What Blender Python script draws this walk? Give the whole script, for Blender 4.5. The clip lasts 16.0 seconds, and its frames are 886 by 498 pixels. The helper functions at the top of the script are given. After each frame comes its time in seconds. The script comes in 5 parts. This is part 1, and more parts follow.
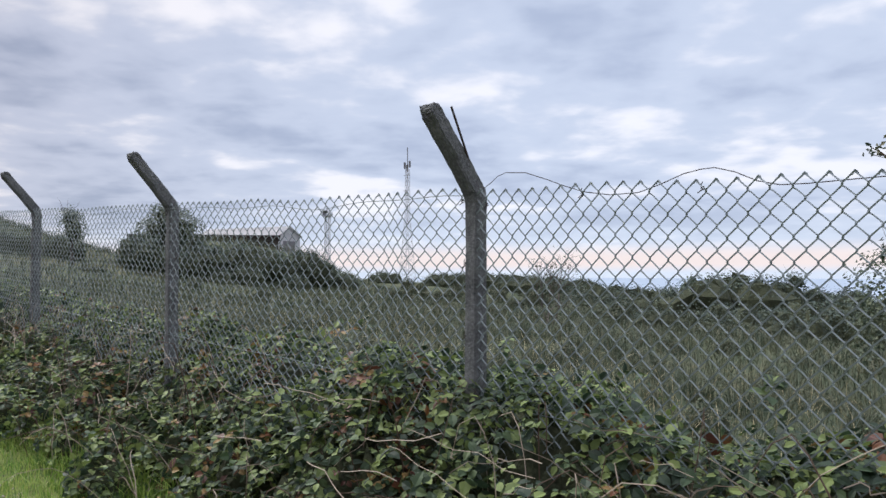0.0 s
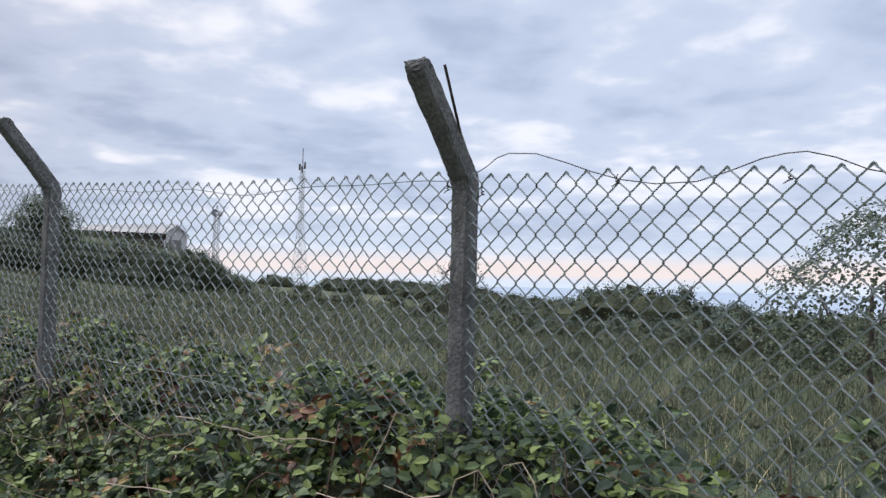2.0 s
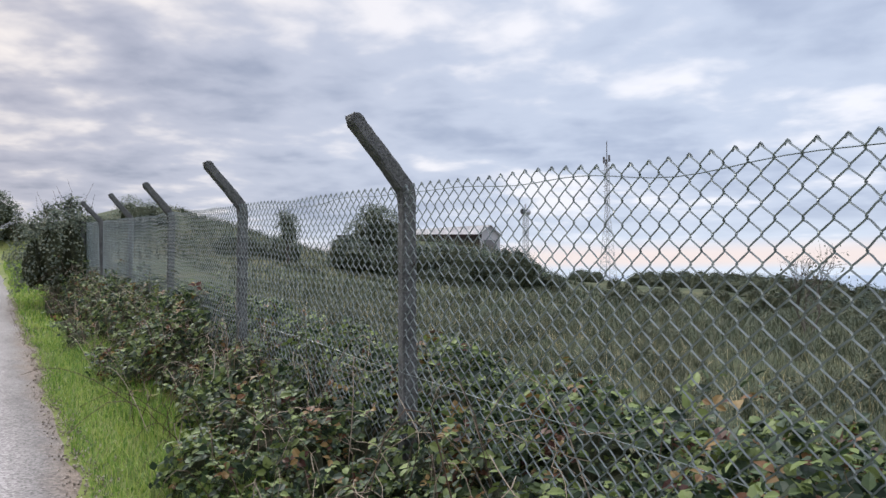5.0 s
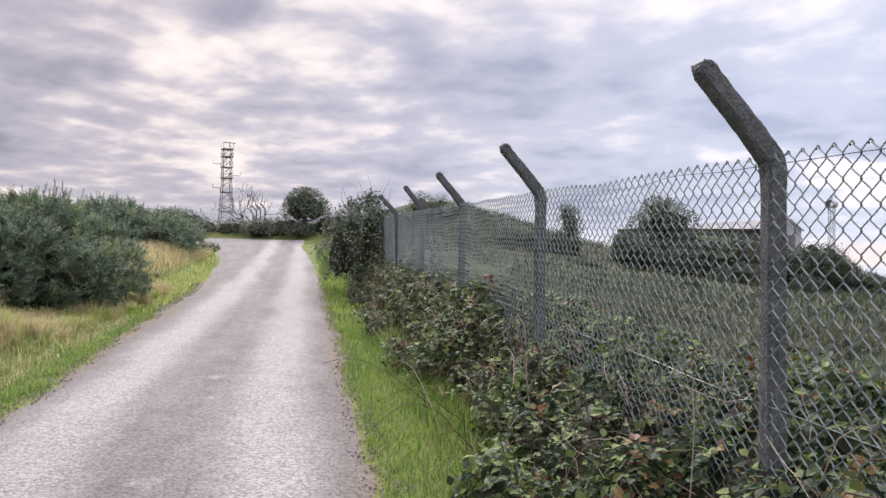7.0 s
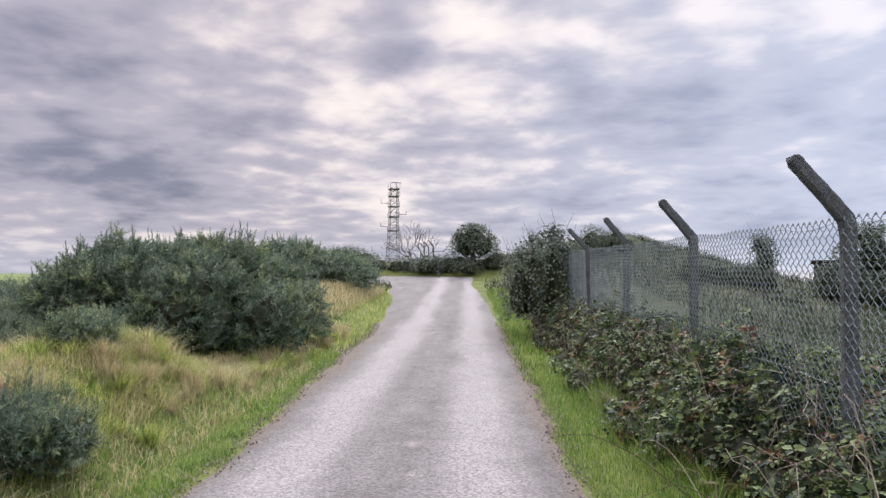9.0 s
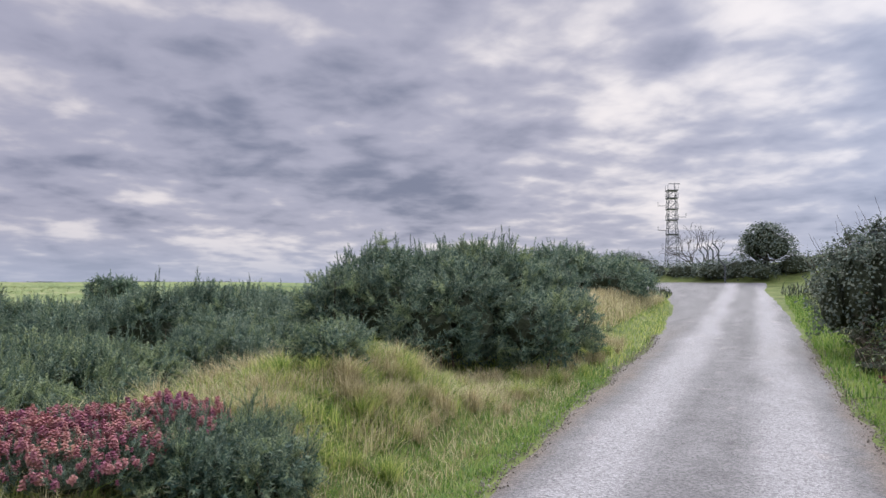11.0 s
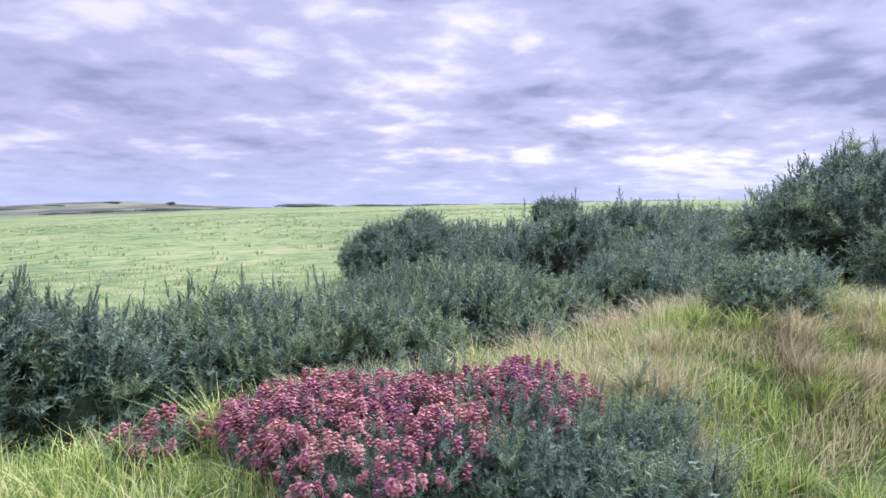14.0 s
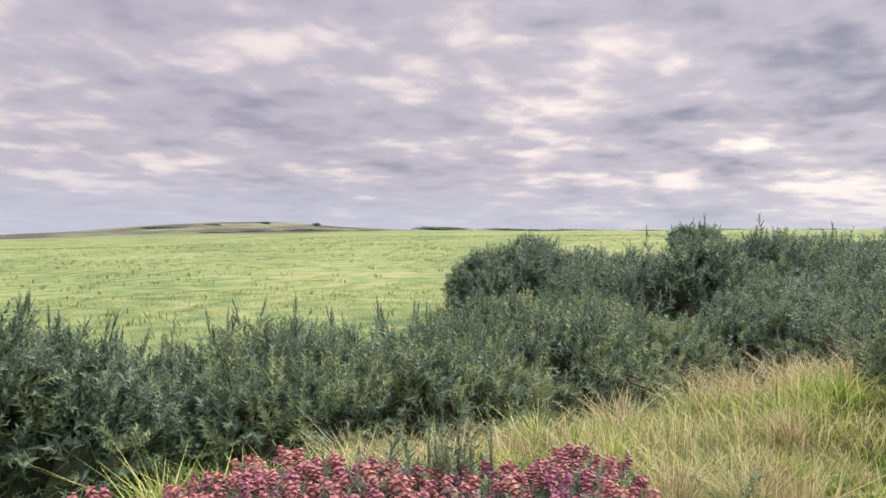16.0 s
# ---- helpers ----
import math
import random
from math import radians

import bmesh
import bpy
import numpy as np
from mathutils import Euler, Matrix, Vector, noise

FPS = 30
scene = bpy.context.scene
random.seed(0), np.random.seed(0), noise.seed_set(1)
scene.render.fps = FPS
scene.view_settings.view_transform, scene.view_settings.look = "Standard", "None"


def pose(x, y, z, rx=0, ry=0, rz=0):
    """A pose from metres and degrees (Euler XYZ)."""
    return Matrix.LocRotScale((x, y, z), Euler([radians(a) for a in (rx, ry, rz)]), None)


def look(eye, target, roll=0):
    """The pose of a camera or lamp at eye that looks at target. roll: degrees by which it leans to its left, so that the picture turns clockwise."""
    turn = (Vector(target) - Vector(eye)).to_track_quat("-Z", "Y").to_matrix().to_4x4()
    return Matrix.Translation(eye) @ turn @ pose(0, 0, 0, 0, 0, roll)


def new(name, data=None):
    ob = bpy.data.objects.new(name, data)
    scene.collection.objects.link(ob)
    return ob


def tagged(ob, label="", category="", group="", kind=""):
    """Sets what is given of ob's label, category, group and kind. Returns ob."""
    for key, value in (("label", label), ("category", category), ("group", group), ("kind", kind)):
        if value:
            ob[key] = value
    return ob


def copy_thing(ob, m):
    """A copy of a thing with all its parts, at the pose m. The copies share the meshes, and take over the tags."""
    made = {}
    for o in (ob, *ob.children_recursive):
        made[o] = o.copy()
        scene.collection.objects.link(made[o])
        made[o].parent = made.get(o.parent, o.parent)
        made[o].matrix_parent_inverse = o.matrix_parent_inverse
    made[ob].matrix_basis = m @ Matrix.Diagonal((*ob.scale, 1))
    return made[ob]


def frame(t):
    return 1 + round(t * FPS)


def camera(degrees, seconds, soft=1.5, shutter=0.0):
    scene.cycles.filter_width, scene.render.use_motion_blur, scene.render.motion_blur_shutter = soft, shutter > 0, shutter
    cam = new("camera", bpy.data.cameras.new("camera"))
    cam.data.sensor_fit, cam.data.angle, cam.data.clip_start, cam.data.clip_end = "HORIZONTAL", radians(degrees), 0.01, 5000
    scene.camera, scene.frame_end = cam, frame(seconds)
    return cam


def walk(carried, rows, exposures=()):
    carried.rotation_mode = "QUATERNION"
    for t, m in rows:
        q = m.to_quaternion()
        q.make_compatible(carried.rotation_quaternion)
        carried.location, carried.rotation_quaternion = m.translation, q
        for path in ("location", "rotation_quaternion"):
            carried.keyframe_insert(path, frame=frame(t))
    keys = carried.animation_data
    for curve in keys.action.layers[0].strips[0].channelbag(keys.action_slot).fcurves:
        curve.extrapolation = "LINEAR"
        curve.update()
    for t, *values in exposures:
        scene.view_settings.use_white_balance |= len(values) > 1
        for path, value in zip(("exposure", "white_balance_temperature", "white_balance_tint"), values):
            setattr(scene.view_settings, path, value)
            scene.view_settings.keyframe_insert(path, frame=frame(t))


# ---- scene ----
cam = camera(60.8, 16.0)
PATH = [
    (0, (-0.146, 0.701, 1.155), (-0.144, 2.7, 1.221), -0.0),
    (0.5, (-0.259, 0.873, 1.132), (-0.213, 2.871, 1.206), 0.5),
    (1, (-0.438, 1.084, 1.164), (-0.313, 3.079, 1.242), 1.0),
    (1.5, (-0.465, 1.2, 1.159), (-0.245, 3.187, 1.237), 1.3),
    (2, (-0.449, 1.442, 1.151), (-0.164, 3.419, 1.236), 1.4),
    (2.5, (-0.431, 1.658, 1.191), (-0.136, 3.634, 1.288), 1.5),
    (3, (-0.538, 1.78, 1.186), (-0.298, 3.763, 1.289), 0.9),
    (3.5, (-0.756, 1.941, 1.205), (-0.633, 3.934, 1.311), 0.4),
    (4, (-0.858, 2.098, 1.194), (-0.909, 4.094, 1.294), 0.1),
    (4.5, (-0.893, 2.352, 1.207), (-1.161, 4.332, 1.281), -0.5),
    (5, (-0.949, 2.489, 1.223), (-1.454, 4.423, 1.285), -0.2),
    (7.5, (-1.705, 3.241, 1.227), (-2.952, 4.804, 1.284), 1.0),
    (8, (-2.018, 3.39, 1.256), (-3.334, 4.894, 1.339), 0.9),
    (10.5, (-3.289, 4.174, 1.352), (-5.053, 5.106, 1.5), 0.6),
    (11, (-3.528, 4.412, 1.363), (-5.382, 5.15, 1.501), 0.7),
    (11.5, (-3.724, 4.567, 1.396), (-5.64, 5.125, 1.52), 1.0),
    (12, (-4.006, 4.657, 1.376), (-5.966, 5.042, 1.474), 1.1),
    (12.5, (-4.251, 4.729, 1.415), (-6.241, 4.92, 1.459), 1.0),
    (13, (-4.546, 4.864, 1.401), (-6.546, 4.848, 1.389), 0.6),
    (13.5, (-4.818, 4.937, 1.447), (-6.806, 4.722, 1.387), 0.3),
    (14, (-5.106, 4.886, 1.425), (-7.066, 4.497, 1.338), 0.2),
    (14.5, (-5.372, 4.893, 1.441), (-7.295, 4.351, 1.349), 0.4),
    (15, (-5.654, 5.041, 1.451), (-7.534, 4.363, 1.372), 0.7),
    (15.5, (-5.842, 5.091, 1.46), (-7.689, 4.325, 1.4), 1.3),
    (16, (-6.095, 5.062, 1.46), (-7.954, 4.327, 1.432), 1.3),
]
EXPOSURES = [(0.0, 0.11, 6250, 9), (4.0, 0.11, 6250, 8), (5.0, 0.11, 6350, 8), (7.5, 0.27, 6550, 14), (8.2, 0.25, 6550, 14), (10.3, 0.02, 6000, 9), (11.5, 0.06, 6050, 10),
             (12.5, 0.34, 6250, 15), (13.0, 0.46, 6350, 22), (13.5, 0.51, 5600, 20), (14.0, 0.60, 5400, 20), (15.0, 0.60, 5400, 20), (15.4, 0.50, 6150, 21), (15.7, 0.46, 6550, 11), (16.0, 0.46, 6750, 10)]
walk(cam, [(t, look(eye, target, roll)) for t, eye, target, roll in PATH], EXPOSURES)

# ---- world, sun ----
SUN_ELEVATION, SUN_TURN = 40.0, -51.0


def build_world():
    world = bpy.data.worlds.new("overcast_sky")
    scene.world = world
    world.use_nodes = True
    nt = world.node_tree
    nt.nodes.clear()
    N, K = nt.nodes.new, nt.links.new

    def math_node(op, a, b=None, clamp=False):
        n = N("ShaderNodeMath")
        n.operation, n.use_clamp = op, clamp
        for i, val in enumerate((a, b)):
            if val is None:
                continue
            if isinstance(val, (int, float)):
                n.inputs[i].default_value = val
            else:
                K(val, n.inputs[i])
        return n.outputs[0]

    def mix(f, a, b):
        n = N("ShaderNodeMix")
        n.data_type = "RGBA"
        for sock, val in ((n.inputs["Factor"], f), (n.inputs[6], a), (n.inputs[7], b)):
            if isinstance(val, (int, float)):
                sock.default_value = val
            elif isinstance(val, tuple):
                sock.default_value = (*val, 1)
            else:
                K(val, sock)
        return n.outputs[2]

    def ramp(val, lo, hi):
        n = N("ShaderNodeMapRange")
        n.interpolation_type = "SMOOTHSTEP"
        K(val, n.inputs[0])
        n.inputs[1].default_value, n.inputs[2].default_value = lo, hi
        return n.outputs[0]

    coord = N("ShaderNodeTexCoord").outputs["Generated"]
    sep = N("ShaderNodeSeparateXYZ")
    K(coord, sep.inputs[0])
    x, y, z = sep.outputs
    up = math_node("MAXIMUM", z, 0.0)
    flat = math_node("ADD", up, 0.15)
    comb = N("ShaderNodeCombineXYZ")
    K(math_node("DIVIDE", x, flat), comb.inputs[0])
    K(math_node("DIVIDE", y, flat), comb.inputs[1])
    comb.inputs[2].default_value = 3.7

    def cloud(scale, detail, rough, distort):
        n = N("ShaderNodeTexNoise")
        n.inputs["Scale"].default_value, n.inputs["Detail"].default_value = scale, detail
        n.inputs["Roughness"].default_value, n.inputs["Distortion"].default_value = rough, distort
        K(comb.outputs[0], n.inputs["Vector"])
        return n.outputs[0]

    big, fine, wisp = cloud(0.8, 2.0, 0.5, 0.1), cloud(2.3, 3.5, 0.48, 0.2), cloud(5.6, 4.0, 0.5, 0.2)
    body = math_node("ADD", math_node("ADD", math_node("MULTIPLY", big, 0.34), math_node("MULTIPLY", fine, 0.43)), math_node("MULTIPLY", wisp, 0.23))
    # the side of the sea is lighter and bluer than the inland side
    side = ramp(math_node("ADD", math_node("MULTIPLY", x, 0.55), math_node("MULTIPLY", y, 0.83)), -0.1, 0.95)
    dark = mix(side, (0.215, 0.22, 0.29), (0.46, 0.52, 0.68))
    mid = mix(side, (0.45, 0.425, 0.495), (0.62, 0.68, 0.83))
    light = mix(side, (0.88, 0.78, 0.74), (0.94, 0.93, 1.0))
    tone = mix(ramp(body, 0.35, 0.51), dark, mid)
    tone = mix(ramp(body, 0.50, 0.625), tone, light)
    # thinner cloud round the hidden sun
    se, sa = radians(26), radians(SUN_TURN)
    near_sun = math_node("ADD", math_node("ADD", math_node("MULTIPLY", x, math.sin(sa) * math.cos(se)), math_node("MULTIPLY", y, math.cos(sa) * math.cos(se))), math_node("MULTIPLY", z, math.sin(se)))
    glow = math_node("MULTIPLY", ramp(near_sun, 0.90, 1.0), ramp(body, 0.46, 0.58))
    tone = mix(math_node("MULTIPLY", glow, 0.22), tone, (1.3, 1.17, 1.05))
    # heavier cloud away from the sun
    far = math_node("SUBTRACT", math_node("MULTIPLY", x, -0.6), math_node("MULTIPLY", y, 0.8))
    tone = mix(math_node("MULTIPLY", ramp(far, 0.45, 1.0), 0.38), tone, (0.33, 0.305, 0.40))
    # haze towards the horizon, with a faint pink band on the side of the sea
    haze = mix(side, (0.43, 0.455, 0.565), (0.76, 0.83, 0.96))
    tone = mix(math_node("MULTIPLY", ramp(z, 0.10, 0.0), 0.85), tone, haze)
    band = math_node("MULTIPLY", ramp(z, 0.045, 0.02), ramp(z, 0.0, 0.014))
    tone = mix(math_node("MULTIPLY", math_node("MULTIPLY", band, side), 0.8), tone, (1.0, 0.82, 0.76))
    # an overcast sky is brighter overhead
    top = math_node("ADD", 1.0, math_node("MULTIPLY", ramp(z, 0.42, 0.95), 3.8))
    grow = N("ShaderNodeVectorMath")
    grow.operation = "SCALE"
    K(tone, grow.inputs[0])
    K(top, grow.inputs[3])
    sky = N("ShaderNodeTexSky")
    sky.sky_type, sky.sun_disc = "NISHITA", False
    sky.sun_elevation, sky.sun_rotation = radians(SUN_ELEVATION), radians(SUN_TURN)
    clear = N("ShaderNodeBackground")
    K(sky.outputs[0], clear.inputs[0])
    clear.inputs[1].default_value = 0.05
    cover = N("ShaderNodeBackground")
    K(grow.outputs[0], cover.inputs[0])
    cover.inputs[1].default_value = 1.0
    blend = N("ShaderNodeMixShader")
    blend.inputs[0].default_value = 0.92
    K(clear.outputs[0], blend.inputs[1])
    K(cover.outputs[0], blend.inputs[2])
    K(blend.outputs[0], N("ShaderNodeOutputWorld").inputs[0])


build_world()
sun = new("sun", bpy.data.lights.new("sun", "SUN"))
sun.data.energy, sun.data.angle, sun.data.color = 3.5, radians(26), (1.0, 0.95, 0.87)
_e, _a = radians(SUN_ELEVATION), radians(SUN_TURN)
sun.matrix_basis = look((math.sin(_a) * math.cos(_e) * 50, math.cos(_a) * math.cos(_e) * 50, math.sin(_e) * 50), (0, 0, 0))

# ---- the plan: u runs along the fence and the road, v from the fence to the road ----
BASE = pose(0.07, 4.1, 0, 0, 0, 135.73)
SLOPE = 0.044


def smooth(x, a, b):
    k = np.clip((np.asarray(x, float) - a) / (b - a), 0, 1)
    return k * k * (3 - 2 * k)


def waves(u, v, size, seed=0.0):
    """A cheap rolling field between -1 and 1."""
    a, b = np.asarray(u, float) / size + seed, np.asarray(v, float) / size - seed * 1.7
    return (np.sin(a * 2.1 + np.sin(b * 1.3 + seed) * 1.4) * np.cos(b * 1.7 + np.sin(a * 0.9) * 1.1)
            + 0.5 * np.sin(a * 4.3 + b * 3.1 + seed * 3)) / 1.5


def ground_z(u, v):
    u, v = np.asarray(u, float), np.asarray(v, float)
    z = SLOPE * (np.clip(u, -40, 60) - 5.6)
    z = z + np.where(u > 60, 3.0 * (1 - np.exp(-np.maximum(u - 60, 0) / 68)), 0)
    z = z - np.where(u < -40, 2.0 * (1 - np.exp(-np.maximum(-40 - u, 0) / 45)), 0)
    z = z + 0.00085 * np.clip(u - 14, 0, 28) ** 2 * (1 - smooth(np.abs(v - 2), 12, 30))
    off = np.maximum(-v - 1.0, 0)
    z = z - 0.045 * np.minimum(off, 320) - 0.2 * np.maximum(off - 320, 0)
    z = z - 0.12 * np.maximum(v - 520, 0) - 0.1 * np.maximum(-u - 260, 0)
    # grassy bank beside the road
    bank = smooth(v, 4.35, 5.6) * (1 - smooth(v, 6.2, 7.6)) * smooth(u, 1.0, 4.5) * (1 - smooth(u, 9.0, 11.5))
    z = z + 0.46 * bank + 0.24 * np.exp(-((u - 8.8) / 1.25) ** 2 - ((v - 5.85) / 0.75) ** 2)
    z = z + 0.55 * smooth(v, 4.8, 6.4) * (1 - smooth(v, 8.5, 11)) * smooth(u, 16, 20) * (1 - smooth(u, 27, 33))
    # rough lie of the field and of the land behind the fence
    z = z + 0.10 * waves(u, v, 5.0, 0.4) * smooth(v, 9, 14) + 0.5 * waves(u, v, 42.0, 2.0) * smooth(v, 30, 80)
    z = z + 0.12 * waves(u, v, 4.0, 1.1) * smooth(-v, 2, 6) + 0.35 * waves(u, v, 30.0, 0.7) * smooth(-v, 14, 40)
    # the heath hill over the field, the mound and the bank at the road's end
    z = z + 5.0 * np.exp(-((u - 62) / 62) ** 2 - ((v - 385) / 60) ** 2)
    z = z + 2.6 * np.exp(-((u - 52) / 16) ** 2 - ((v + 9) / 7) ** 2)
    across, along = (u - 37.1) * 0.552 + (v + 23) * 0.834, (u - 37.1) * 0.834 - (v + 23) * 0.552
    z = z + 2.3 * smooth(across, -8.5, 0.5) * (1 - smooth(across, 3, 9)) * np.exp(-(along / 6.0) ** 2)
    z = z + 0.9 * smooth(u, 42.5, 45) * smooth(v, -10, -6) * (1 - smooth(v, 14, 20)) * (1 - smooth(u, 52, 60))
    return z


# ---- building helpers ----
def np_mesh(name, verts, faces, flat=True):
    me = bpy.data.meshes.new(name)
    faces = np.asarray(faces, np.int32)
    verts = np.asarray(verts, np.float32)
    me.vertices.add(len(verts))
    me.vertices.foreach_set("co", verts.ravel())
    me.loops.add(faces.size)
    me.loops.foreach_set("vertex_index", faces.ravel())
    me.polygons.add(len(faces))
    me.polygons.foreach_set("loop_start", np.arange(len(faces), dtype=np.int32) * faces.shape[1])
    me.polygons.foreach_set("use_smooth", np.full(len(faces), not flat))
    me.update(calc_edges=True)
    return me


def join(pieces):
    """One verts, faces pair from many with the same number of corners a face."""
    vs, fs, n = [], [], 0
    for v, f in pieces:
        vs.append(np.asarray(v, float))
        fs.append(np.asarray(f) + n)
        n += len(v)
    return np.concatenate(vs), np.concatenate(fs)


def tube(points, radius, sides=5):
    """A tube of quads along points; radius a number or one for each point."""
    p = np.asarray(points, float)
    r = np.broadcast_to(np.asarray(radius, float), (len(p),))
    t = np.gradient(p, axis=0)
    t /= np.linalg.norm(t, axis=1)[:, None] + 1e-9
    ref = np.array([0.31, 0.17, 0.93]) if abs(t[:, 2]).mean() < 0.85 else np.array([0.9, 0.3, 0.1])
    a = np.cross(t, ref)
    a /= np.linalg.norm(a, axis=1)[:, None] + 1e-9
    b = np.cross(t, a)
    ang = np.arange(sides) * 2 * np.pi / sides
    ring = np.cos(ang)[None, :, None] * a[:, None] + np.sin(ang)[None, :, None] * b[:, None]
    v = (p[:, None] + ring * r[:, None, None]).reshape(-1, 3)
    i, j = np.meshgrid(np.arange(len(p) - 1), np.arange(sides), indexing="ij")
    k = (j + 1) % sides
    f = np.stack([i * sides + j, i * sides + k, (i + 1) * sides + k, (i + 1) * sides + j], -1).reshape(-1, 4)
    return v, f


def box(x0, x1, y0, y1, z0, z1):
    v = [(x, y, z) for z in (z0, z1) for y in (y0, y1) for x in (x0, x1)]
    f = [(0, 2, 3, 1), (4, 5, 7, 6), (0, 1, 5, 4), (2, 6, 7, 3), (0, 4, 6, 2), (1, 3, 7, 5)]
    return np.array(v, float), np.array(f)


def thing(name, u, v, z=None, rz=0.0, label="", category="", group="", kind=""):
    ob = new(name)
    ob.matrix_basis = BASE @ pose(u, v, float(ground_z(u, v)) if z is None else z, 0, 0, rz)
    ob.empty_display_size = 0.2
    return tagged(ob, label, category, group, kind)


def part(name, data, material, parent=None, label="", kind=""):
    if isinstance(data, bmesh.types.BMesh):
        me = bpy.data.meshes.new(name)
        data.to_mesh(me)
        data.free()
        data = me
    elif isinstance(data, tuple):
        data = np_mesh(name, *data)
    if not data.materials:
        data.materials.append(material)
    ob = new(name, data)
    if parent is not None:
        ob.parent = parent
    else:
        ob.matrix_basis = BASE
    return tagged(ob, label, "", "", kind)


# ---- materials ----
def material(name, colours, scale=6.0, rough=0.8, bump=0.0, bump_scale=60.0, island=0.0, fine=40.0, fine_mix=0.3,
             translucent=0.0, metal=0.0, spec=0.3):
    """A surface of two or three colours mixed by coarse and fine noise; island: how far single leaves differ."""
    m = bpy.data.materials.new(name)
    m.use_nodes = True
    nt = m.node_tree
    N, K = nt.nodes.new, nt.links.new
    bsdf = nt.nodes["Principled BSDF"]
    coord = N("ShaderNodeTexCoord").outputs["Object"]

    def noise_of(sc, detail=4.0):
        n = N("ShaderNodeTexNoise")
        n.inputs["Scale"].default_value, n.inputs["Detail"].default_value = sc, detail
        K(coord, n.inputs["Vector"])
        return n.outputs[0]

    ramp = N("ShaderNodeValToRGB")
    els = ramp.color_ramp.elements
    els[0].position, els[1].position = 0.32, 0.68
    els[0].color, els[1].color = (*colours[0], 1), (*colours[-1], 1)
    if len(colours) > 2:
        e = els.new(0.5)
        e.color = (*colours[1], 1)
    blend = N("ShaderNodeMix")
    blend.inputs["Factor"].default_value = fine_mix
    K(noise_of(scale), blend.inputs[2])
    K(noise_of(fine), blend.inputs[3])
    value = blend.outputs[0]
    if island:
        geo = N("ShaderNodeNewGeometry")
        b2 = N("ShaderNodeMix")
        b2.inputs["Factor"].default_value = island
        K(value, b2.inputs[2])
        K(geo.outputs["Random Per Island"], b2.inputs[3])
        value = b2.outputs[0]
    K(value, ramp.inputs[0])
    K(ramp.outputs[0], bsdf.inputs["Base Color"])
    bsdf.inputs["Roughness"].default_value = rough
    bsdf.inputs["Metallic"].default_value = metal
    bsdf.inputs["Specular IOR Level"].default_value = spec
    if bump:
        b = N("ShaderNodeBump")
        b.inputs["Strength"].default_value, b.inputs["Distance"].default_value = 0.8, bump
        K(noise_of(bump_scale, 6.0), b.inputs["Height"])
        K(b.outputs[0], bsdf.inputs["Normal"])
    if translucent:
        tr = N("ShaderNodeBsdfTranslucent")
        K(ramp.outputs[0], tr.inputs[0])
        mx = N("ShaderNodeMixShader")
        mx.inputs[0].default_value = translucent
        K(bsdf.outputs[0], mx.inputs[1])
        K(tr.outputs[0], mx.inputs[2])
        K(mx.outputs[0], nt.nodes["Material Output"].inputs[0])
    return m


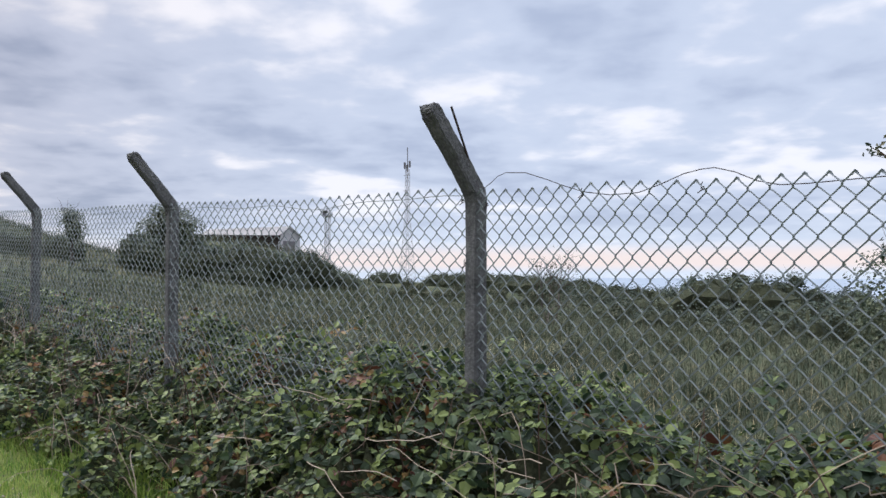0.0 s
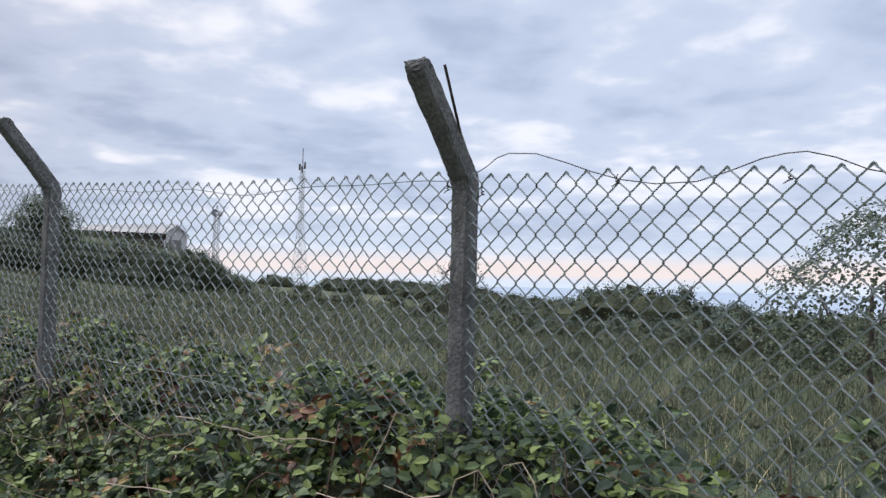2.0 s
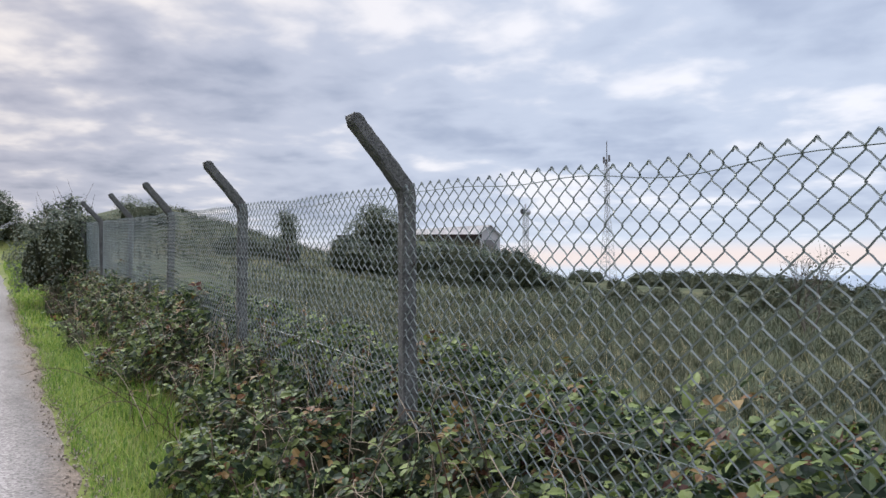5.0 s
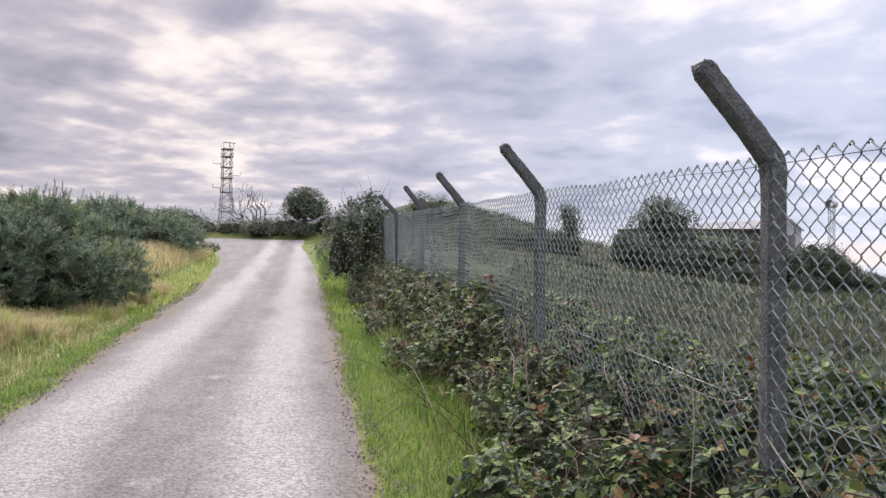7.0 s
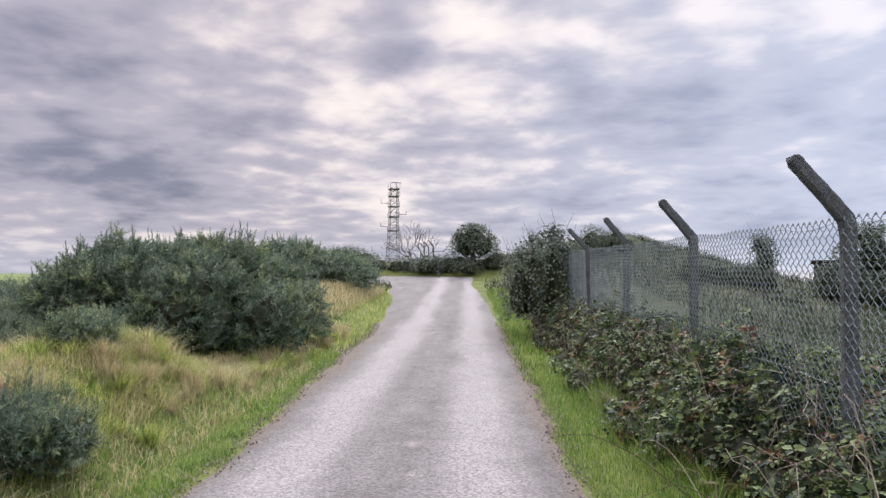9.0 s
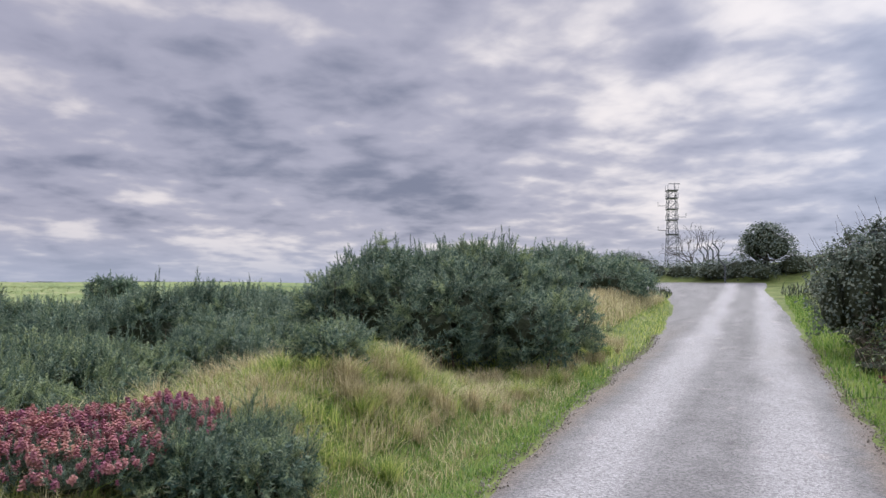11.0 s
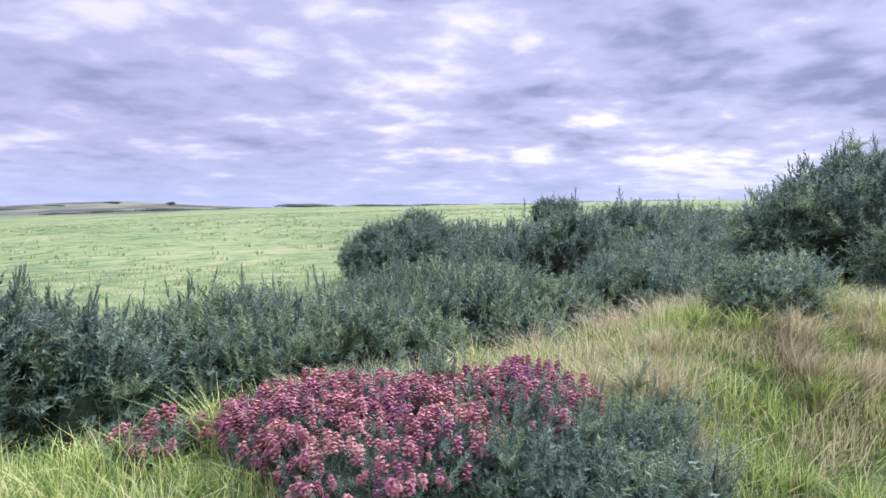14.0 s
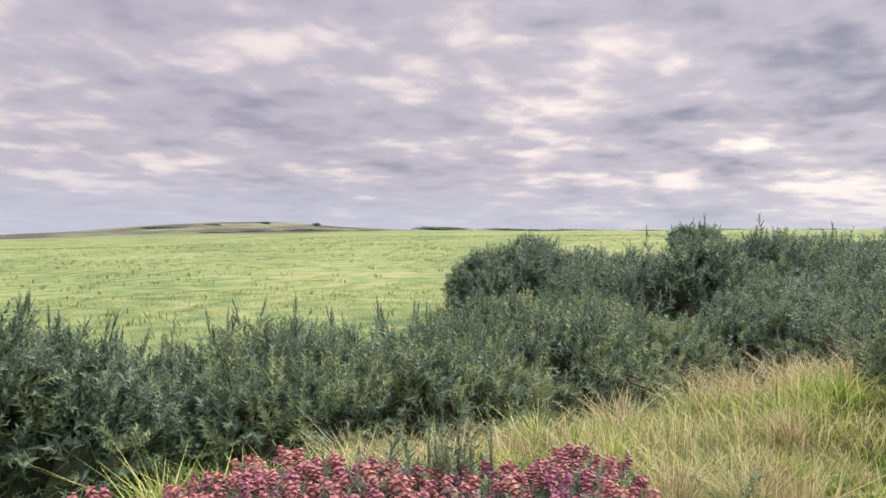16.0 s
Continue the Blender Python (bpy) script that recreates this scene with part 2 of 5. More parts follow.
M = {
    "concrete": material("weathered_concrete", [(0.05, 0.054, 0.056), (0.11, 0.117, 0.119), (0.18, 0.187, 0.187)], 9, 0.95, 0.012, 90, 0, 70, 0.5),
    "wire": material("galvanised_wire", [(0.085, 0.11, 0.11), (0.23, 0.28, 0.28)], 3, 0.34, 0, 0, 0.35, 30, 0.3, 0, 0.1, 0.5),
    "rust": material("rusted_steel", [(0.02, 0.016, 0.014), (0.05, 0.035, 0.03)], 30, 0.8),
    "bramble": material("bramble_leaf", [(0.020, 0.038, 0.021), (0.056, 0.094, 0.042), (0.17, 0.225, 0.068)], 1.3, 0.6, 0, 0, 0.55, 9, 0.3, 0.2),
    "bramble_red": material("turning_bramble_leaf", [(0.07, 0.028, 0.018), (0.16, 0.07, 0.028), (0.22, 0.15, 0.05)], 1.3, 0.55, 0, 0, 0.7, 9, 0.3, 0.2),
    "fern": material("fern_frond", [(0.10, 0.12, 0.03), (0.19, 0.20, 0.05), (0.26, 0.19, 0.07)], 2.0, 0.6, 0, 0, 0.4, 9, 0.3, 0.25),
    # filler lumps inside the bushes; the shade between leaves is in this dark colour
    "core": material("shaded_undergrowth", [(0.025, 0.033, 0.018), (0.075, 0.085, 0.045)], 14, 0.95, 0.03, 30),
    "cane": material("dry_cane", [(0.16, 0.12, 0.085), (0.36, 0.31, 0.24)], 6, 0.8, 0, 0, 0.6),
    "stem": material("brown_stem", [(0.05, 0.035, 0.025), (0.12, 0.085, 0.06)], 8, 0.85, 0, 0, 0.5),
    "grass": material("verge_grass", [(0.13, 0.21, 0.045), (0.30, 0.39, 0.075), (0.56, 0.56, 0.19)], 0.9, 0.55, 0, 0, 0.6, 5, 0.3, 0.42),
    "verge": material("short_verge_grass", [(0.065, 0.14, 0.025), (0.16, 0.285, 0.045), (0.32, 0.385, 0.10)], 0.9, 0.55, 0, 0, 0.5, 5, 0.35, 0.42),
    "dry": material("dry_grass", [(0.22, 0.19, 0.09), (0.46, 0.39, 0.21), (0.68, 0.59, 0.36)], 1.2, 0.7, 0, 0, 0.5, 6, 0.3, 0.4),
    "field": material("field_grass", [(0.12, 0.165, 0.055), (0.19, 0.23, 0.08), (0.32, 0.30, 0.14)], 0.35, 0.6, 0, 0, 0.3, 3, 0.35, 0.25),
    "gorse": material("gorse_spines", [(0.052, 0.092, 0.066), (0.12, 0.175, 0.122), (0.25, 0.305, 0.185)], 1.1, 0.6, 0, 0, 0.5, 7, 0.3, 0.38),
    "gorse_pale": material("young_gorse_spines", [(0.09, 0.135, 0.072), (0.19, 0.25, 0.125), (0.34, 0.385, 0.19)], 1.1, 0.6, 0, 0, 0.5, 7, 0.3, 0.4),
    "heather": material("heather_bells", [(0.25, 0.075, 0.155), (0.39, 0.165, 0.165), (0.55, 0.31, 0.22)], 4.0, 0.75, 0, 0, 0.15, 22, 0.45, 0.2),
    "scrub": material("rough_scrub_leaf", [(0.036, 0.054, 0.034), (0.066, 0.090, 0.053), (0.13, 0.128, 0.074)], 0.5, 0.65, 0, 0, 0.45, 3, 0.3, 0.15),
    "hedge": material("dark_hedge_leaf", [(0.045, 0.066, 0.045), (0.085, 0.115, 0.073), (0.14, 0.165, 0.10)], 0.6, 0.65, 0, 0, 0.45, 3, 0.3, 0.12),
    "wood": material("dark_thorn_leaf", [(0.035, 0.055, 0.045), (0.065, 0.095, 0.075), (0.11, 0.145, 0.10)], 0.5, 0.7, 0, 0, 0.45, 3, 0.3, 0.1),
    # the haze of distance is put into this leaf colour: greyer and paler
    "hawthorn": material("hazed_hawthorn_leaf", [(0.075, 0.10, 0.078), (0.13, 0.165, 0.122), (0.21, 0.235, 0.165)], 0.6, 0.65, 0, 0, 0.45, 3, 0.3, 0.2),
    "bark": material("grey_bark", [(0.05, 0.042, 0.035), (0.13, 0.115, 0.10)], 10, 0.9, 0.01, 40),
    "steel": material("grey_lattice_steel", [(0.10, 0.10, 0.105), (0.19, 0.19, 0.20)], 1.5, 0.6, 0, 0, 0.4),
    # light grey mast paint, with the haze over the far masts in its colour
    "steel_pale": material("hazed_pale_steel", [(0.36, 0.37, 0.40), (0.48, 0.49, 0.52)], 1.5, 0.6, 0, 0, 0.4),
    "brick": material("brown_brick_wall", [(0.05, 0.044, 0.042), (0.085, 0.074, 0.07)], 1.2, 0.9, 0.01, 20),
    "sheet": material("pale_metal_sheet", [(0.36, 0.37, 0.39), (0.50, 0.50, 0.52)], 0.6, 0.5),
    "stone": material("loose_gravel", [(0.14, 0.12, 0.095), (0.24, 0.21, 0.175), (0.36, 0.32, 0.27)], 12, 0.9, 0, 0, 0.7),
    "sea": material("calm_sea", [(0.20, 0.26, 0.33), (0.24, 0.30, 0.37)], 0.004, 0.4),
}


def ground_material():
    """Soil, moss and short grass; brighter in the open field, brown and dark behind the fence."""
    m = bpy.data.materials.new("heath_ground")
    m.use_nodes = True
    nt = m.node_tree
    N, K = nt.nodes.new, nt.links.new
    bsdf = nt.nodes["Principled BSDF"]
    coord = N("ShaderNodeTexCoord").outputs["Object"]
    sep = N("ShaderNodeSeparateXYZ")
    K(coord, sep.inputs[0])

    def noise_of(sc, detail=5.0):
        n = N("ShaderNodeTexNoise")
        n.inputs["Scale"].default_value, n.inputs["Detail"].default_value = sc, detail
        K(coord, n.inputs["Vector"])
        return n.outputs[0]

    def ramp(val, stops):
        n = N("ShaderNodeValToRGB")
        els = n.color_ramp.elements
        while len(els) < len(stops):
            els.new(0.5)
        for e, (p, c) in zip(els, stops):
            e.position, e.color = p, (*c, 1)
        K(val, n.inputs[0])
        return n.outputs[0]

    def step(val, lo, hi):
        n = N("ShaderNodeMapRange")
        n.interpolation_type = "SMOOTHSTEP"
        K(val, n.inputs[0])
        n.inputs[1].default_value, n.inputs[2].default_value = lo, hi
        return n.outputs[0]

    def mix(f, a, b):
        n = N("ShaderNodeMix")
        n.data_type = "RGBA"
        K(f, n.inputs["Factor"])
        K(a, n.inputs[6])
        K(b, n.inputs[7])
        return n.outputs[2]

    def blend(a, b, f):
        n = N("ShaderNodeMix")
        n.inputs["Factor"].default_value = f
        K(a, n.inputs[2])
        K(b, n.inputs[3])
        return n.outputs[0]

    near = ramp(blend(noise_of(1.5), noise_of(25), 0.4), [(0.3, (0.06, 0.07, 0.026)), (0.5, (0.12, 0.15, 0.042)), (0.7, (0.20, 0.20, 0.08))])
    field = ramp(blend(noise_of(0.12, 8.0), noise_of(1.6, 10.0), 0.62), [(0.36, (0.075, 0.115, 0.05)), (0.46, (0.14, 0.185, 0.07)), (0.55, (0.20, 0.235, 0.09)), (0.65, (0.29, 0.265, 0.15))])
    heath = ramp(noise_of(0.035), [(0.42, (0.075, 0.07, 0.06)), (0.52, (0.12, 0.125, 0.085)), (0.62, (0.17, 0.18, 0.10))])
    rough = ramp(blend(noise_of(0.25), noise_of(2.4), 0.5), [(0.36, (0.028, 0.040, 0.024)), (0.5, (0.060, 0.074, 0.040)), (0.64, (0.12, 0.11, 0.06))])
    col = mix(step(sep.outputs[1], 8.5, 13.0), near, field)
    col = mix(step(sep.outputs[1], 150, 230), col, heath)
    col = mix(step(sep.outputs[1], -0.2, -1.5), col, rough)
    K(col, bsdf.inputs["Base Color"])
    bsdf.inputs["Roughness"].default_value = 0.95
    bsdf.inputs["Specular IOR Level"].default_value = 0.1
    b = N("ShaderNodeBump")
    b.inputs["Strength"].default_value, b.inputs["Distance"].default_value = 0.7, 0.06
    K(noise_of(9.0), b.inputs["Height"])
    K(b.outputs[0], bsdf.inputs["Normal"])
    return m


def road_material():
    """Old chip-sealed asphalt: pale wheel tracks, a darker crown, stains and pale patches, loose chippings."""
    m = bpy.data.materials.new("worn_asphalt")
    m.use_nodes = True
    nt = m.node_tree
    N, K = nt.nodes.new, nt.links.new
    bsdf = nt.nodes["Principled BSDF"]
    coord = N("ShaderNodeTexCoord").outputs["Object"]
    sep = N("ShaderNodeSeparateXYZ")
    K(coord, sep.inputs[0])

    def noise_of(sc, detail=5.0, stretch=None):
        n = N("ShaderNodeTexNoise")
        n.inputs["Scale"].default_value, n.inputs["Detail"].default_value = sc, detail
        if stretch:
            mp = N("ShaderNodeMapping")
            mp.inputs["Scale"].default_value = stretch
            K(coord, mp.inputs[0])
            K(mp.outputs[0], n.inputs["Vector"])
        else:
            K(coord, n.inputs["Vector"])
        return n.outputs[0]

    def calc(op, a, b):
        n = N("ShaderNodeMath")
        n.operation = op
        for i, val in enumerate((a, b)):
            if isinstance(val, (int, float)):
                n.inputs[i].default_value = val
            else:
                K(val, n.inputs[i])
        return n.outputs[0]

    # distance from the two wheel tracks
    wob = calc("MULTIPLY", calc("SUBTRACT", noise_of(0.25, 2.0), 0.5), 0.5)
    across = calc("ABSOLUTE", calc("SUBTRACT", calc("ADD", sep.outputs[1], wob), 2.68), 0.0)
    track = calc("ABSOLUTE", calc("SUBTRACT", across, 0.68), 0.0)
    tr = N("ShaderNodeMapRange")
    tr.interpolation_type = "SMOOTHSTEP"
    K(track, tr.inputs[0])
    tr.inputs[1].default_value, tr.inputs[2].default_value = 0.5, 0.05
    tr.inputs[3].default_value, tr.inputs[4].default_value = 0.0, 1.0
    streak = noise_of(1.0, 5.0, (0.35, 2.2, 1))
    shade = calc("ADD", calc("MULTIPLY", tr.outputs[0], 0.36), calc("MULTIPLY", streak, 0.42))
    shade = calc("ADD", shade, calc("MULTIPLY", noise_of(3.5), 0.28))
    ramp = N("ShaderNodeValToRGB")
    els = ramp.color_ramp.elements
    els[0].position, els[0].color = 0.25, (0.105, 0.098, 0.095, 1)
    els[1].position, els[1].color = 0.72, (0.255, 0.242, 0.236, 1)
    K(shade, ramp.inputs[0])
    scuff = N("ShaderNodeMapRange")
    scuff.interpolation_type = "SMOOTHSTEP"
    K(noise_of(1.9, 4.0, (0.8, 1.3, 1)), scuff.inputs[0])
    scuff.inputs[1].default_value, scuff.inputs[2].default_value = 0.62, 0.74
    worn = N("ShaderNodeMix")
    worn.data_type = "RGBA"
    K(calc("MULTIPLY", scuff.outputs[0], 0.55), worn.inputs["Factor"])
    K(ramp.outputs[0], worn.inputs[6])
    worn.inputs[7].default_value = (0.29, 0.26, 0.24, 1)
    # earthy margins
    rim = N("ShaderNodeMapRange")
    K(calc("ADD", across, calc("MULTIPLY", noise_of(2.4), 0.25)), rim.inputs[0])
    rim.inputs[1].default_value, rim.inputs[2].default_value = 1.22, 1.42
    soil = N("ShaderNodeMix")
    soil.data_type = "RGBA"
    near_end = N("ShaderNodeMapRange")
    K(sep.outputs[0], near_end.inputs[0])
    near_end.inputs[1].default_value, near_end.inputs[2].default_value = 24, 12
    K(calc("MULTIPLY", calc("MULTIPLY", rim.outputs[0], near_end.outputs[0]), 0.85), soil.inputs["Factor"])
    K(worn.outputs[2], soil.inputs[6])
    soil.inputs[7].default_value = (0.13, 0.10, 0.075, 1)
    chips = N("ShaderNodeTexVoronoi")
    chips.inputs["Scale"].default_value = 70
    K(coord, chips.inputs["Vector"])
    grain = N("ShaderNodeMix")
    grain.data_type, grain.blend_type = "RGBA", "OVERLAY"
    grain.inputs["Factor"].default_value = 0.55
    K(soil.outputs[2], grain.inputs[6])
    bw = N("ShaderNodeRGBToBW")
    K(chips.outputs["Color"], bw.inputs[0])
    K(bw.outputs[0], grain.inputs[7])
    K(grain.outputs[2], bsdf.inputs["Base Color"])
    bsdf.inputs["Roughness"].default_value = 0.85
    bsdf.inputs["Specular IOR Level"].default_value = 0.3
    b = N("ShaderNodeBump")
    b.inputs["Strength"].default_value, b.inputs["Distance"].default_value = 0.9, 0.006
    K(calc("ADD", chips.outputs["Distance"], calc("MULTIPLY", noise_of(30), 0.5)), b.inputs["Height"])
    K(b.outputs[0], bsdf.inputs["Normal"])
    return m


M["ground"], M["road"] = ground_material(), road_material()


# ---- setting: ground, road, sea ----
def build_ground():
    na, nr = 260, 150
    r = np.concatenate([[0], 0.25 * (4200 / 0.25) ** (np.arange(nr) / (nr - 1))])
    a = np.arange(na) * 2 * np.pi / na
    u = 4.0 + r[:, None] * np.cos(a)[None]
    v = 4.0 + r[:, None] * np.sin(a)[None]
    verts = np.stack([u, v, ground_z(u, v)], -1).reshape(-1, 3)
    i, j = np.meshgrid(np.arange(nr), np.arange(na), indexing="ij")
    k = (j + 1) % na
    faces = np.stack([i * na + j, (i + 1) * na + j, (i + 1) * na + k, i * na + k], -1).reshape(-1, 4)
    part("ground", np_mesh("ground", verts, faces, False), M["ground"], None, "sloping heath ground with short grass, moss and bare soil", "structure")


def road_edges(u):
    left = 3.97 + 0.12 * smooth(u, 6.0, 8.5) + 0.13 * smooth(u, 9.0, 17.0) + 0.05 * waves(u, 0, 0.9, 0.3) + 0.07 * waves(u, 3, 3.1, 1.3) + 1.9 * smooth(u, 14, 45) ** 1.2
    right = 1.335 + 0.04 * waves(u, 9, 0.7, 2.3) + 0.05 * waves(u, 5, 2.7, 0.8) + 0.3 * smooth(u, 30, 60)
    left = left + 9 * smooth(u, 36, 42) ** 2
    right = right - 9 * smooth(u, 36.5, 42) ** 2
    return right, left


def build_road():
    u = np.concatenate([np.arange(-14, 24, 0.08), np.arange(24, 43, 0.25)])
    right, left = road_edges(u)
    n = 15
    w = np.linspace(0, 1, n)
    v = right[:, None] + (left - right)[:, None] * w
    uu = np.repeat(u[:, None], n, 1)
    z = ground_z(uu, 2.7 + 0 * uu) + 0.012 + 0.035 * (1 - (2 * w[None] - 1) ** 2) + 0.004 * waves(uu, v, 0.5, 0.9)
    z[:, 0] -= 0.02
    z[:, -1] -= 0.02
    verts = np.stack([uu, v, z], -1).reshape(-1, 3)
    i, j = np.meshgrid(np.arange(len(u) - 1), np.arange(n - 1), indexing="ij")
    faces = np.stack([i * n + j, (i + 1) * n + j, (i + 1) * n + j + 1, i * n + j + 1], -1).reshape(-1, 4)
    part("road", np_mesh("road", verts, faces, False), M["road"], None, "narrow worn asphalt lane with crumbling edges", "structure")


build_ground()
build_road()
part("water", np_mesh("water", [(-4700, -4700, -26), (4700, -4700, -26), (4700, 4700, -26), (-4700, 4700, -26)], [(0, 1, 2, 3)]),
     M["sea"], None, "flat pale sea out to the horizon", "structure")

# ---- plants: shared makers ----
rng = np.random.default_rng(7)


def unit(a):
    return a / (np.linalg.norm(a, axis=-1, keepdims=True) + 1e-9)


def spin_frames(axis):
    """Frames (n, 3, 3) whose third column is axis, with a random turn about it."""
    axis = unit(axis)
    n = len(axis)
    ref = unit(rng.normal(size=(n, 3)))
    a = unit(np.cross(axis, ref))
    b = np.cross(axis, a)
    return np.stack([a, b, axis], -1)


def scatter_template(tv, tf, places, frames, sizes):
    """Copies of one small template (tv, tf) at places, turned by frames and scaled."""
    n, k = len(places), len(tv)
    v = np.einsum("nij,kj->nki", frames, tv) * np.asarray(sizes)[:, None, None] + places[:, None]
    f = (np.asarray(tf)[None] + (np.arange(n) * k)[:, None, None]).reshape(-1, np.asarray(tf).shape[1])
    return v.reshape(-1, 3), f


# a pointed oval leaf, folded along its rib; it lies in the plane of the first two axes, tip along the first
LEAF_V = np.array([(0, 0, 0), (0.3, 0.34, 0.09), (0.68, 0.27, 0.06), (1, 0, -0.10), (0.68, -0.27, 0.06), (0.3, -0.34, 0.09), (0.5, 0, 0.0)])
LEAF_F = np.array([(0, 6, 1), (1, 6, 2), (2, 6, 3), (3, 6, 4), (4, 6, 5), (5, 6, 0)])
SMALL_V = np.array([(0, 0, 0), (0.5, 0.3, 0.05), (1, 0, -0.06), (0.5, -0.3, 0.05)])
SMALL_F = np.array([(0, 2, 1), (0, 3, 2)])


def sprig_template(needles, spread=0.5, width=0.05, length=0.28, up=0.55):
    """A spiny shoot of length 1 along the third axis: thin needles in a spiral round a stem."""
    tri = []
    for i in range(needles):
        h = 0.04 + 0.93 * (i / needles)
        a = i * 2.4
        out = np.array([math.cos(a), math.sin(a), 0])
        side = np.array([-math.sin(a), math.cos(a), 0])
        reach = length * (1 - 0.55 * h) * (0.8 + 0.4 * ((i * 7) % 5) / 4)
        tip = np.array([0, 0, h]) + out * reach * spread * 1.4 + np.array([0, 0, reach * up])
        root = np.array([0, 0, h])
        tri += [root + side * width / 2, root - side * width / 2, tip]
    v = np.array(tri)
    f = np.arange(len(v)).reshape(-1, 3)
    sv = np.array([(0.018, 0, 0), (-0.009, 0.016, 0), (-0.009, -0.016, 0), (0, 0, 1.0)])
    sf = np.array([(0, 1, 3), (1, 2, 3), (2, 0, 3)]) + len(v)
    return np.concatenate([v, sv]), np.concatenate([f, sf])


def lobe_points(lobes, n, low=-0.15):
    """Points and outward directions on the outside of a heap of ellipsoids (centre, radii)."""
    c = np.array([l[0] for l in lobes], float)
    r = np.array([l[1] for l in lobes], float)
    area = (r[:, 0] * r[:, 1] + r[:, 0] * r[:, 2] + r[:, 1] * r[:, 2])
    which = rng.choice(len(lobes), size=int(n * 1.9), p=area / area.sum())
    d = unit(rng.normal(size=(len(which), 3)))
    d[:, 2] = np.where(d[:, 2] < low, -d[:, 2], d[:, 2])
    p = c[which] + d * r[which]
    inside = np.zeros(len(p), bool)
    for k in range(len(lobes)):
        inside |= (which != k) & ((((p - c[k]) / r[k]) ** 2).sum(1) < 0.86)
    keep = np.flatnonzero(~inside)[:n]
    return p[keep], unit(d[keep] / r[which[keep]])


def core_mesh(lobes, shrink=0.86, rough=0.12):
    """The filler inside a bush, coloured dark for the shade there: one closed lump for each lobe."""
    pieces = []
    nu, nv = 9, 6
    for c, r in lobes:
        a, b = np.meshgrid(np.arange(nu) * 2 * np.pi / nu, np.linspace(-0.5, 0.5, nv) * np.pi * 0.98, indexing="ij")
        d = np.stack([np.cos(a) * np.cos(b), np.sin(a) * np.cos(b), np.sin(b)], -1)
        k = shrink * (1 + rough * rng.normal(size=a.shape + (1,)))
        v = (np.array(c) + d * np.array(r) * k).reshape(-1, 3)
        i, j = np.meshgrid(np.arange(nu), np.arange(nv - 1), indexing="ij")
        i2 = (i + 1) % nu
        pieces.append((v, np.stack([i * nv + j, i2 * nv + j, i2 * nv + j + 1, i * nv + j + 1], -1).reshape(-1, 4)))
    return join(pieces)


def leaves_on(lobes, n, size, big=True, jitter=0.08):
    p, d = lobe_points(lobes, n, -0.6)
    keep = p[:, 2] > -0.1
    p, d = p[keep], d[keep]
    clump = waves(p[:, 0] * 1.3 + p[:, 2], p[:, 1] * 1.3 - p[:, 2] * 0.7, 0.32, 0.9)[:, None]
    p = p + d * (clump * 1.1 - 0.3 + 0.6 * rng.normal(size=(len(p), 1))) * jitter
    face = unit(d + np.array([0, 0, 0.6]) + 0.55 * rng.normal(size=p.shape))
    fr = spin_frames(face)
    s = size * rng.uniform(0.6, 1.35, len(p))
    return scatter_template(LEAF_V if big else SMALL_V, LEAF_F if big else SMALL_F, p, fr, s)


GORSE_V, GORSE_F = sprig_template(24, 0.62, 0.062, 0.34)
SHOOT_V, SHOOT_F = sprig_template(28, 0.5, 0.062, 0.27)
GORSE_FINE_V, GORSE_FINE_F = sprig_template(32, 0.60, 0.040, 0.30)
GORSE_FAR_V, GORSE_FAR_F = sprig_template(15, 0.6, 0.085, 0.36)


